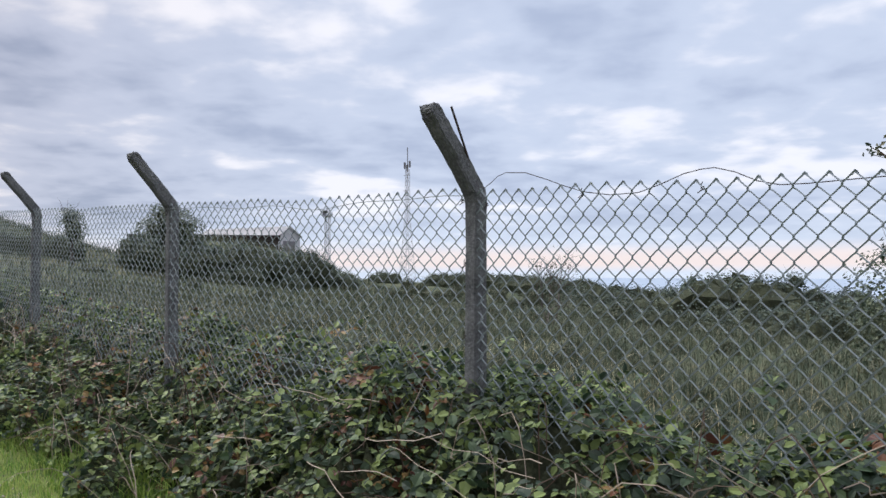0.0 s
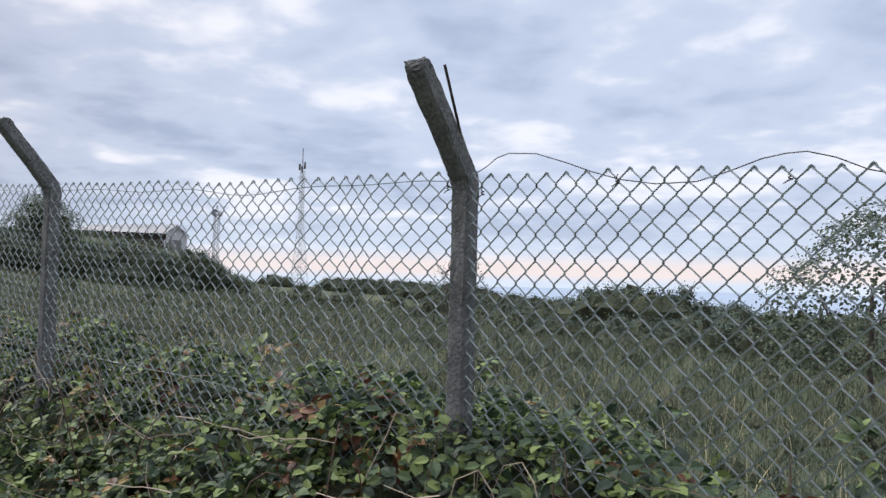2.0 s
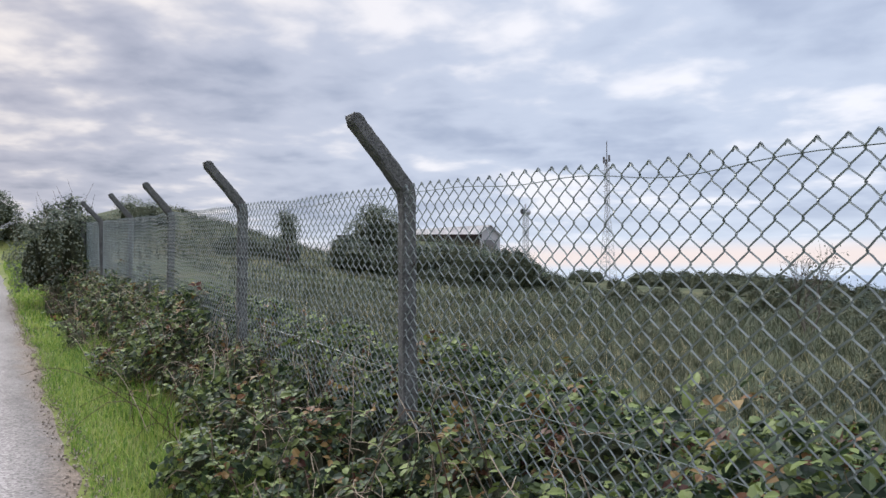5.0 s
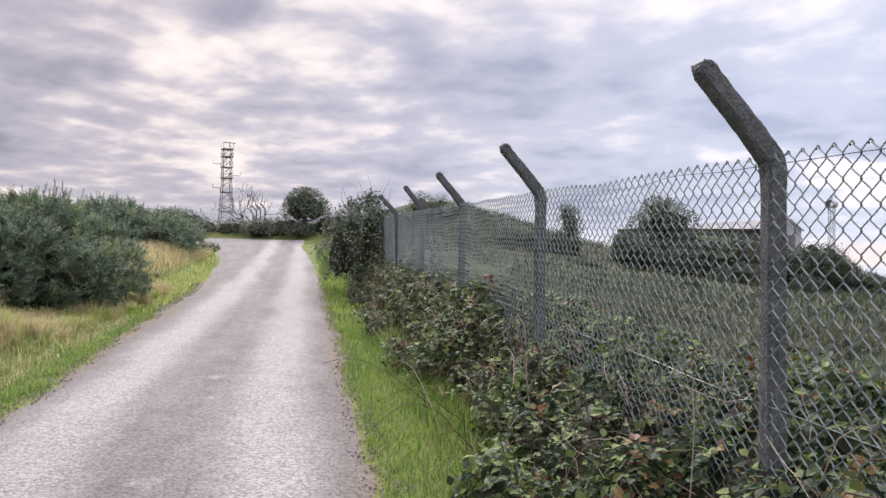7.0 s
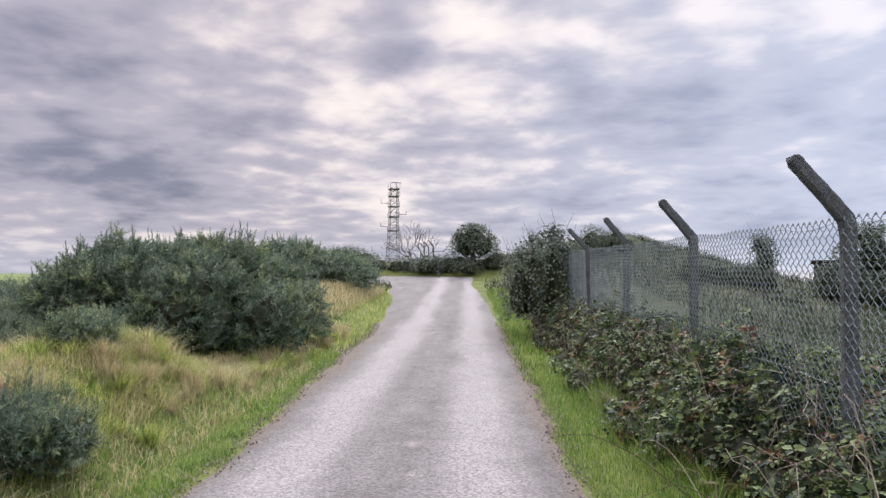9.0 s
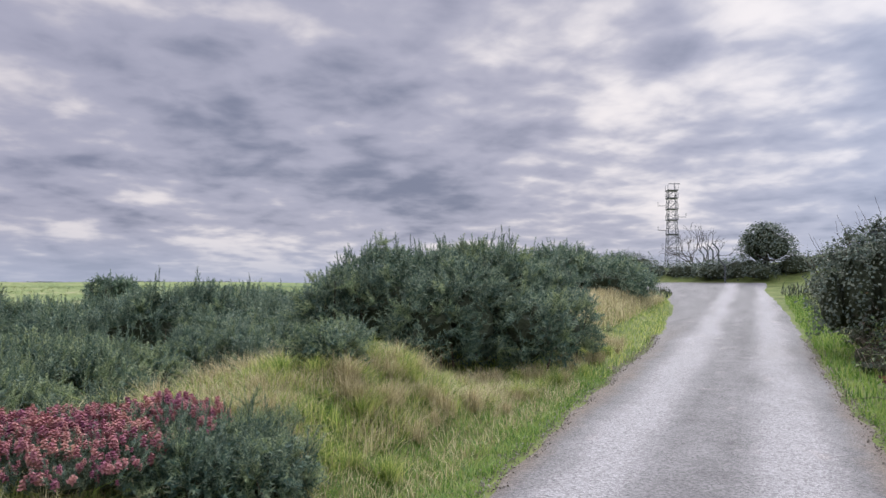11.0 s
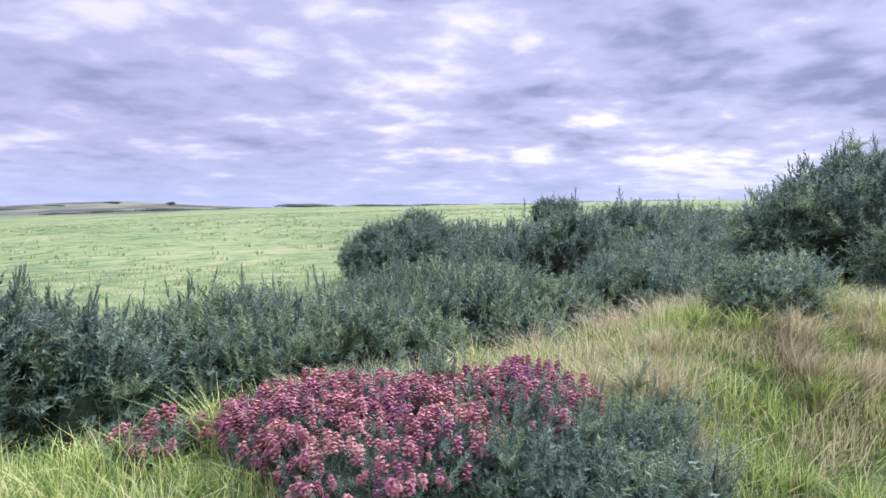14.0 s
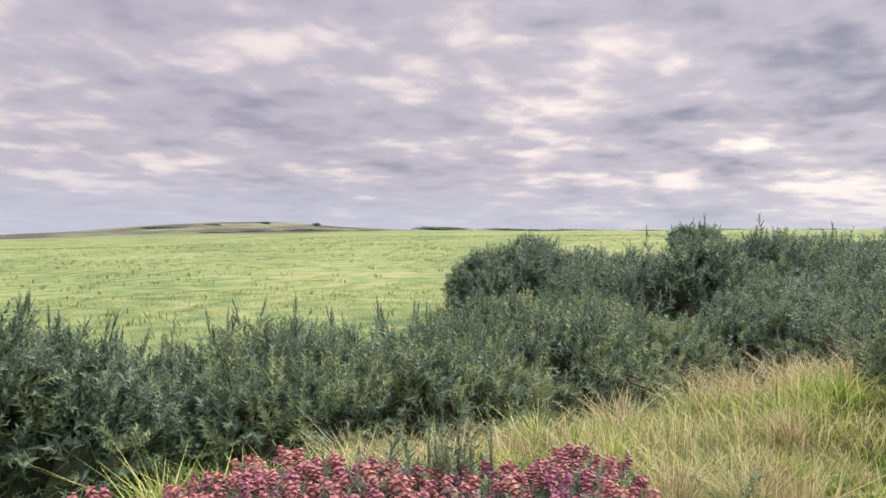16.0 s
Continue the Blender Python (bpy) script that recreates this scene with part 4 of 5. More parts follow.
# ---- heather on the bank ----
def bell_spike():
    """A packed spike of small bells, each a little pyramid."""
    vs, fs = [], []
    for i in range(15):
        hgt, a = 0.12 + 0.86 * i / 15, i * 2.4
        r = 0.20 * (1 - 0.55 * i / 15)
        c = np.array([math.cos(a) * r, math.sin(a) * r, hgt])
        o = np.array([math.cos(a), math.sin(a), -0.25]) * 0.24
        s = np.array([-math.sin(a), math.cos(a), 0]) * 0.17
        n = len(vs)
        vs += [c + o, c + s + (0, 0, 0.05), c - s + (0, 0, 0.05), c - (0, 0, 0.10)]
        fs += [(n, n + 1, n + 2), (n, n + 2, n + 3), (n, n + 3, n + 1)]
        if i:
            fs.append((n - 1, n + 3, n + 2))
    return np.array(vs), np.array(fs)


def heather_clump(u, v, lobes, spikes, greens, label):
    ob = thing("heather_clump", u, v, None, 0, label, "heather", "heather on the bank")
    p, d = lobe_points(lobes, spikes)
    ax = unit(d * 0.35 + np.array([0, 0, 0.9]) + 0.25 * rng.normal(size=p.shape))
    thin = waves(p[:, 0], p[:, 1] + p[:, 2], 0.10, 1.2) + 0.35 * rng.normal(size=len(p)) > 0.02
    p, ax = p[thin] + ax[thin] * rng.uniform(-0.03, 0.05, (int(thin.sum()), 1)), ax[thin]
    tv, tf = bell_spike()
    tv = tv * (1.0, 1.0, 1.1)
    part("bloom", scatter_template(tv, tf, p, spin_frames(ax), 0.043 * rng.uniform(0.5, 1.45, len(p))), M["heather"], ob, "pink and orange-pink flower spikes", "stuff")
    p, d = lobe_points(lobes, greens)
    ax = unit(d * 0.7 + np.array([0, 0, 0.8]) + 0.35 * rng.normal(size=p.shape))
    part("foliage", scatter_template(GORSE_FINE_V, GORSE_FINE_F, p - ax * 0.05, spin_frames(ax), 0.090 * rng.uniform(0.6, 1.4, len(p))), M["gorse"], ob, "", "stuff")
    part("shaded_core", core_mesh(lobes, 0.7), M["core"], ob, "", "stuff")


heather_clump(5.72, 5.62, heap(0.66, 0.62, 0.245, 24, 21), 4600, 3200, "flowering pink heather with faded orange tips")
heather_clump(6.32, 5.48, heap(0.42, 0.40, 0.27, 12, 22), 1100, 1000, "flowering heather mixed with young gorse")
heather_clump(5.05, 6.25, heap(0.25, 0.2, 0.12, 7, 23), 110, 160, "flowering purple heather at the bank's foot")
gorse_bush(5.95, 5.72, heap(0.5, 0.42, 0.27, 9, 26), 420, 0.09, 0.6, True, "young gorse shoots standing up through the heather", 40, up=1.1, leaders=22)
gorse_bush(6.35, 5.05, heap(0.85, 0.5, 0.34, 14, 24), 2600, 0.095, 0.65, True, "small young gorse growing through the heather", 130, up=0.8, leaders=40)
gorse_bush(8.75, 5.78, heap(0.62, 0.36, 0.30, 10, 25), 1400, 0.11, 0.75, True, "small pale gorse on top of the bank", 8, up=1.2)


# ---- grass ----
def scatter_area(n, u0, u1, v0, v1):
    return rng.uniform(u0, u1, n), rng.uniform(v0, v1, n)


def clear_of_road(u, v, margin=0.0):
    r, l = road_edges(u)
    return (v < r - margin) | (v > l + margin)


def grass_patch(name, label, u, v, h, w, mat, lean=0.35):
    keep = clear_of_road(u, v, 0.0)
    u, v = u[keep], v[keep]
    h = (h if np.isscalar(h) else h[keep]) * rng.uniform(0.5, 1.4, len(u))
    part(name, blades(u, v, h, w, lean), M[mat], None, label, "stuff")


def build_grass():
    u, v = scatter_area(38000, -4.0, 12.0, 0.55, 1.42)
    grass_patch("verge_grass", "short bright green grass between brambles and lane", u, v, 0.075 + 0.16 * (1 - smooth(v, 0.55, 1.0 + 0.15 * waves(u, 1, 0.6, 0.2))), 0.0055, "verge", 0.8)
    u, v = scatter_area(9000, 12.0, 34.0, 0.6, 1.9)
    grass_patch("verge_grass", "short bright green grass between brambles and lane", u, v, 0.13, 0.014, "verge", 0.6)
    u, v = scatter_area(46000, 2.0, 14.0, 3.95, 5.6)
    grass_patch("verge_grass", "short green grass on the verge beside the bank", u, v, 0.052 * (1 + 0.6 * waves(u, v, 0.25, 0.7)) + 0.018, 0.0065, "verge", 1.0)
    u, v = scatter_area(46000, 2.5, 11.5, 4.8, 7.2)
    tall = 0.115 * (1 + 0.8 * waves(u, v, 0.35, 0.5))
    grass_patch("bank_grass", "long green and straw-coloured grass on the bank", u, v, tall, 0.0065, "grass", 1.0)
    u, v = scatter_area(46000, 2.5, 12.5, 4.8, 7.3)
    keep = waves(u, v, 0.55, 1.5) > 0.75 - 0.66 * smooth(u, 4.8, 7.5)
    u, v = u[keep], v[keep]
    grass_patch("dry_grass", "dry straw-coloured grass tufts on the bank", u, v, 0.17, 0.005, "dry", 1.1)
    u, v = scatter_area(17000, 5.2, 12.5, 4.3, 7.2)
    grass_patch("dry_grass", "fine bleached grass among the green on the bank", u, v, 0.11, 0.0055, "dry", 1.2)
    u, v = scatter_area(16000, 13.0, 34.0, 4.2, 9.0)
    grass_patch("verge_grass", "green grass on the verge further along the lane", u, v, 0.12, 0.014, "grass", 0.6)
    u, v = scatter_area(14000, 17.0, 31.0, 5.3, 9.0)
    grass_patch("dry_grass", "pale dry grass on the bank along the lane", u, v, 0.30, 0.013, "dry", 0.8)
    u, v = scatter_area(34000, -2.0, 22.0, 9.5, 22.0)
    grass_patch("field_grass", "grazed green and yellowish meadow grass", u, v, 0.055, 0.010, "field", 1.6)
    u, v = scatter_area(9000, -30.0, 60.0, 10.0, 95.0)
    keep = waves(u, v, 6.0, 0.8) + 0.6 * rng.normal(size=len(u)) > 0.1
    u, v = np.repeat(u[keep], 9), np.repeat(v[keep], 9)
    u, v = u + rng.normal(size=len(u)) * 0.10, v + rng.normal(size=len(v)) * 0.10
    grass_patch("field_tufts", "longer dull green tufts scattered over the meadow", u, v, 0.13, 0.022, "field", 1.2)
    u, v = scatter_area(30000, -4.0, 22.0, -9.0, -0.3)
    grass_patch("rough_grass", "rough brownish grass behind the fence", u, v, 0.34, 0.007, "scrub", 1.0)
    u, v = scatter_area(20000, -4.0, 15.0, -24.0, -9.0)
    grass_patch("rough_grass", "rough brownish grass further behind the fence", u, v, 0.36, 0.014, "scrub", 1.0)
    u, v = scatter_area(9000, 33.0, 47.0, -9.0, 15.0)
    grass_patch("rough_grass", "rough dull green grass round the lane's end", u, v, 0.32, 0.03, "scrub", 0.9)
    u, v = scatter_area(24000, 12.0, 52.0, -32.0, -5.0)
    grass_patch("rough_grass", "rough brownish grass on the rise by the hut", u, v, 0.36, 0.03, "scrub", 0.9)
    u, v = scatter_area(1800, -4.0, 16.0, -8.0, -0.5)
    grass_patch("dry_grass", "dry straw-coloured grass behind the fence", u, v, 0.40, 0.005, "dry", 1.0)


build_grass()



def tussock(n, h, w, mat, seed, label):
    """A fan of arching blades round one root."""
    ob = thing("grass_tussock", 7.0, 5.4, None, 0, label, "grass", "tussocks on the bank")
    r = np.abs(rng.normal(size=n)) * 0.05
    a = rng.uniform(0, 2 * np.pi, n)
    u, v = r * np.cos(a), r * np.sin(a)
    verts, f = blades(u, v, h * rng.uniform(0.5, 1.2, n), w, 0.9, 0 * u)
    part("foliage", (verts, f), M[mat], ob, "", "stuff")
    return ob


_t = [tussock(260, 0.26, 0.0045, "dry", 1, "straw-coloured grass tussock on the bank"), tussock(260, 0.22, 0.005, "grass", 2, "green grass tussock on the bank"), tussock(200, 0.30, 0.004, "dry", 3, "tall dry grass tussock gone to seed")]
_g = np.random.default_rng(77)
for k in range(170):
    u, v = _g.uniform(5.0, 12.5), 4.6 + 2.4 * _g.random()
    copy_thing(_t[(0, 1, 2, 1, 1, 0)[k % 6]], BASE @ pose(u, v, float(ground_z(u, v)), 0, 0, _g.uniform(0, 360)) @ Matrix.Scale(_g.uniform(0.45, 1.15), 4))
# a dense straw-coloured clump on the brow of the bank
for k in range(11):
    u, v = _g.normal(8.6, 0.32), _g.normal(5.25, 0.15)
    copy_thing(_t[(2, 0, 2)[k % 3]], BASE @ pose(u, v, float(ground_z(u, v)), 0, 0, _g.uniform(0, 360)) @ Matrix.Scale(_g.uniform(0.6, 0.95), 4))
for k in range(40):
    u, v = _g.uniform(12, 18), 4.5 + 0.9 * _g.random()
    copy_thing(_t[k % 3], BASE @ pose(u, v, float(ground_z(u, v)), 0, 0, _g.uniform(0, 360)) @ Matrix.Scale(_g.uniform(0.6, 1.1), 4))


def build_rough_tussocks():
    n = 90
    cu, cv = rng.uniform(-4, 14, 170), -0.3 - 10.0 * rng.random(170) ** 1.3
    u, v = np.repeat(cu, n), np.repeat(cv, n)
    tall = np.repeat(rng.uniform(0.24, 0.46, 170), n)
    u, v = u + rng.normal(size=len(u)) * 0.08, v + rng.normal(size=len(v)) * 0.08
    part("rough_tussocks", blades(u, v, tall * rng.uniform(0.5, 1.2, len(u)), 0.009, 0.9), M["scrub"], None, "rough dull green grass tussocks behind the fence", "stuff")


build_rough_tussocks()


def fern(u, v, n, length, label):
    ob = thing("fern", u, v, None, 0, label, "fern", "ferns among the brambles")
    for k in range(n):
        a = k * 2.4
        t = np.linspace(0, 1, 16)
        rach = np.stack([np.cos(a) * t * length * 0.75, np.sin(a) * t * length * 0.75, length * (0.85 * t - 0.55 * t ** 2)], -1)
        side = np.array([-math.sin(a), math.cos(a), 0])
        p, fr, s = [], [], []
        for i in range(2, 16):
            for sg in (-1, 1):
                d = unit((side * sg + (rach[i] - rach[i - 1]) * 8)[None])[0]
                nn = unit(np.cross(d, np.cross(np.array([0, 0, 1.0]), d) + 0.01)[None])[0]
                bt = np.cross(nn, d)
                p.append(rach[i])
                fr.append(np.stack([d, bt, nn], -1))
                s.append(length * 0.30 * (1 - t[i]) ** 0.7 + 0.012)
        frond = part("frond", scatter_template(SMALL_V * (1, 0.62, 1), SMALL_F, np.array(p), np.array(fr), np.array(s)), M["fern"], ob)
        part("stalk", tube(rach, 0.0022, 4), M["stem"], frond)


for _u, _v, _n, _l in ((3.3, 0.62, 6, 0.42), (3.9, 0.5, 5, 0.4), (4.6, 0.55, 5, 0.45), (2.5, 0.45, 5, 0.38), (6.6, 0.5, 5, 0.45), (-0.4, 0.7, 4, 0.3), (9.3, 0.5, 5, 0.5), (3.6, 0.3, 5, 0.5), (4.2, 0.25, 6, 0.5), (3.0, 0.35, 5, 0.45), (5.1, 0.4, 5, 0.4), (1.6, 0.5, 4, 0.35), (7.5, 0.45, 5, 0.45)):
    fern(_u, _v, _n, _l, "yellowish green fern at the brambles' edge")

# ---- scrub and bushes behind the fence ----
_clump = [heap(0.9, 0.9, 0.75, 6, 31), heap(1.2, 1.0, 0.6, 6, 32), heap(0.8, 1.0, 0.95, 6, 33)]
_first = [leaf_bush("scrub_clump", 12.0 + 3.4 * k, -21.0 - 2 * k, l, 750, 0.085, "scrub", False, "low brownish green scrub behind the fence", "scrub", "scrub behind the fence", 0, core=0.72) for k, l in enumerate(_clump)]
_g = np.random.default_rng(41)
for k in range(120):
    d, a = 7.5 + 26 * _g.random() ** 1.1, _g.uniform(-0.75, 1.3)
    u, v = 1.0 + d * math.sin(a), -1.2 - d * math.cos(a)
    if u > 4.5 and v > -9:
        continue
    copy_thing(_first[k % 3], BASE @ pose(u, v, float(ground_z(u, v)) - 0.08, 0, 0, _g.uniform(0, 360)) @ Matrix.Scale(0.30 + 0.006 * d + 0.18 * _g.random(), 4))

for k in range(70):
    d, a = _g.uniform(26, 58), _g.uniform(0.30, 0.85)
    u, v = 1.0 + d * math.sin(a), 1.0 - d * math.cos(a)
    copy_thing(_first[k % 3], BASE @ pose(u, v, float(ground_z(u, v)) - 0.1, 0, 0, _g.uniform(0, 360)) @ Matrix.Scale(0.45 + 0.011 * d, 4))

for k in range(50):
    u, v = _g.uniform(-4, 15), -2.0 - 9.0 * _g.random()
    copy_thing(_first[k % 3], BASE @ pose(u, v, float(ground_z(u, v)) - 0.06, 0, 0, _g.uniform(0, 360)) @ Matrix.Scale(_g.uniform(0.28, 0.5), 4))

# the dark wood edge down the slope
_wood = [leaf_bush("thorn_bush", 11.3, -28.6, heap(3.4, 2.4, 2.5, 14, 51, 0.4), 3000, 0.12, "wood", False, "dark rounded thorn thicket down the slope", "bush", "thickets down the slope", 24, core=0.8),
         leaf_bush("thorn_bush", 8.0, -30.2, heap(2.6, 2.2, 2.0, 12, 52, 0.4), 2500, 0.12, "wood", False, "dark rounded thorn thicket down the slope", "bush", "thickets down the slope", 24, core=0.8)]
for k, (u, v, sc) in enumerate(((10.2, -20.6, 0.36), (8.6, -20.2, 0.44), (7.2, -21.4, 0.52), (5.6, -20.8, 0.48), (4.2, -21.8, 0.55), (2.6, -21.4, 0.5), (1.0, -22.4, 0.55), (-1.0, -21.8, 0.55), (-3.0, -22.4, 0.6), (9.4, -23.4, 0.55), (6.4, -24.2, 0.66), (3.4, -24.6, 0.7), (0.2, -25.0, 0.7), (11.9, -22.6, 0.36), (13.8, -24.2, 0.4), (15.6, -26.4, 0.5), (18.2, -28.6, 0.5), (21.0, -31.0, 0.5),
                               (13.6, -28.2, 0.62), (9.6, -29.6, 0.72), (6.4, -30.6, 0.85), (4.4, -31.2, 1.0), (2.0, -31.5, 0.95), (-0.5, -31.0, 1.1), (-3.5, -31.0, 1.15), (-7, -30, 1.2), (10.4, -25.6, 0.40), (8.0, -26.6, 0.5), (5.6, -26.6, 0.5), (2.8, -27, 0.5), (-1.0, -27, 0.6), (12.8, -25.2, 0.34),
                               (16.5, -31, 0.72), (19, -33, 0.7), (21.5, -35, 0.74), (24.5, -37.5, 0.72), (27, -40, 0.78), (30, -42.5, 0.74), (33, -45, 0.8), (36, -47, 0.76), (39, -49.5, 0.8), (42.5, -51.5, 0.76), (46, -54, 0.8), (49.5, -56, 0.76), (53, -58, 0.8), (57, -60, 0.78), (61, -62, 0.8), (14, -36, 0.95), (10, -38, 1.0))):
    copy_thing(_wood[k % 2], BASE @ pose(u, v, float(ground_z(u, v)) - 0.15, 0, 0, k * 47) @ Matrix.Scale(sc, 4))
leaf_bush("sapling_clump", 8.9, -29.3, [((0, 0, 2.1), (0.45, 0.45, 0.4)), ((0.1, 0.1, 1.6), (0.6, 0.6, 0.5))], 900, 0.09, "wood", False, "small dark tree above the thicket", "tree", "", 8, 0, 0.05)
leaf_bush("elder_tree", 0.0, -11.0, [((0, 0, 2.0), (1.0, 1.0, 1.1)), ((0.6, 0.3, 1.6), (0.9, 0.8, 0.8)), ((-0.6, 0.2, 1.2), (0.8, 0.8, 0.8)), ((0.9, 0, 0.9), (0.7, 0.6, 0.6)), ((-0.2, -0.3, 2.7), (0.6, 0.6, 0.5))],
          5200, 0.065, "hedge", True, "leafy elder tree behind the fence", "tree", "", 14, 0, 0.05, 0)

# hut, shed, trees and shrubs on the rise
leaf_bush("hawthorn_tree", 32.5, -14.3, [((0, 0, 1.9), (1.15, 1.15, 1.1)), ((0.8, 0.4, 1.6), (0.95, 0.95, 0.85)), ((-0.8, -0.3, 1.7), (0.95, 0.9, 0.85)), ((0.2, 0.2, 2.5), (0.75, 0.75, 0.65)), ((-0.5, 0.5, 2.3), (0.6, 0.6, 0.6))],
          3000, 0.12, "hawthorn", False, "round-topped hawthorn beside the hut", "tree", "", 26, 0, 0.12)
leaf_bush("hawthorn_tree", 30.8, -9.2, [((0, 0, 1.5), (0.5, 0.5, 0.75)), ((0.2, 0.1, 1.95), (0.38, 0.38, 0.45))], 1200, 0.10, "hawthorn", False, "small hawthorn on the rise, haze in its grey-green colour", "tree", "", 10, 0, 0.08)
for u, v, a, b, hh, sd in ((30.0, -16.9, 2.3, 1.7, 1.95, 61), (29.6, -19.4, 2.0, 1.7, 1.85, 62), (30.6, -14.4, 2.0, 1.7, 1.75, 63), (31.2, -12.0, 1.8, 1.6, 1.55, 64)):
    leaf_bush("dark_shrub", u, v, heap(a, b, hh, 9, sd, 0.4), 2600, 0.10, "wood", False, "dark green shrub below the hut", "bush", "shrubs by the hut", 6, core=0.8)

_shrub = bpy.data.objects["dark_shrub"]
for k, (u, v, s) in enumerate(((34.0, -10.0, 0.62), (34.6, -8.0, 0.5), (30.0, -20.8, 0.75), (29.4, -22.2, 0.5), (27.5, -15.0, 0.5), (28.0, -18.4, 0.45),
                               (66, -58, 0.8), (70, -61, 0.9))):
    copy_thing(_shrub, BASE @ pose(u, v, float(ground_z(u, v)) - 0.1, 0, 0, k * 61) @ Matrix.Scale(s, 4))


def build_hut():
    # from the wall's seen end to its far end
    u0, v0, u1, v1 = 46.3, -29.5, 52.1, -20.7
    length = math.hypot(u1 - u0, v1 - v0)
    rz = math.degrees(math.atan2(v1 - v0, u1 - u0))
    z0 = float(ground_z(50, -26)) - 0.3
    hut = thing("hut", u0, v0, z0, rz, "long low brown brick hut with a flat roof", "building")
    top = 4.05 - z0
    part("wall", box(0, length, -4.5, 0, 0, top - 0.25), M["brick"], hut)
    part("roof", box(-0.15, length + 0.15, -4.65, 0.15, top - 0.25, top), M["rust"], hut, "dark felted flat roof")
    # pale shed behind
    z1 = float(ground_z(62, -37)) - 0.3
    shed = thing("shed", 57.0, -36.5, z1, 16.0, "pale metal shed with a shallow pitched roof", "building")
    eave, ridge = 4.72 - z1, 5.62 - z1
    part("wall", box(0, 10.2, -3.2, 0, 0, eave), M["sheet"], shed)
    gable = bmesh.new()
    for x in (0.0, 10.2):
        ring = [[gable.verts.new((x + dx, y, z)) for y, z in ((0, eave), (-3.2, eave), (-1.6, ridge - 0.04))] for dx in (0.0, 0.12 if x == 0 else -0.12)]
        gable.faces.new(ring[0])
        gable.faces.new(ring[1][::-1])
        for k in range(3):
            gable.faces.new((ring[0][k], ring[1][k], ring[1][(k + 1) % 3], ring[0][(k + 1) % 3]))
    bmesh.ops.recalc_face_normals(gable, faces=gable.faces)
    part("gable", gable, M["sheet"], shed)
    for y0, y1 in ((0.2, -1.6), (-3.4, -1.6)):
        roof = bmesh.new()
        low = eave - 0.09
        roof.faces.new([roof.verts.new(p) for p in ((-0.2, y0, low), (10.4, y0, low), (10.4, y1, ridge), (-0.2, y1, ridge))])
        bmesh.ops.solidify(roof, geom=roof.faces[:], thickness=0.06)
        part("roof_slope", roof, M["sheet"], shed)
    part("door", box(-0.05, -0.004, -2.4, -0.8, 0.1, eave - 0.5), M["steel"], shed)


build_hut()


def lattice(height, base, top, bays, r):
    """Four legs and zigzag bracing of a lattice mast."""
    legs, braces = [], []
    zs = np.linspace(0, 1, bays + 1)
    half = base / 2 + (top - base) / 2 * np.minimum(zs / 0.62, 1)
    corners = np.array([(1, 1), (-1, 1), (-1, -1), (1, -1)])
    for c in corners:
        legs.append(tube(np.column_stack([c[0] * half, c[1] * half, zs * height]), r * 1.6, 4))
    for i in range(bays):
        for k in range(4):
            a, b = corners[k], corners[(k + 1) % 4]
            p0, p1 = np.append(a * half[i], zs[i] * height), np.append(b * half[i + 1], zs[i + 1] * height)
            q0, q1 = np.append(b * half[i], zs[i] * height), np.append(a * half[i + 1], zs[i + 1] * height)
            braces += [tube([p0, p1], r, 3), tube([q0, q1], r, 3), tube([p1, q1], r, 3)]
    return legs, join(braces)


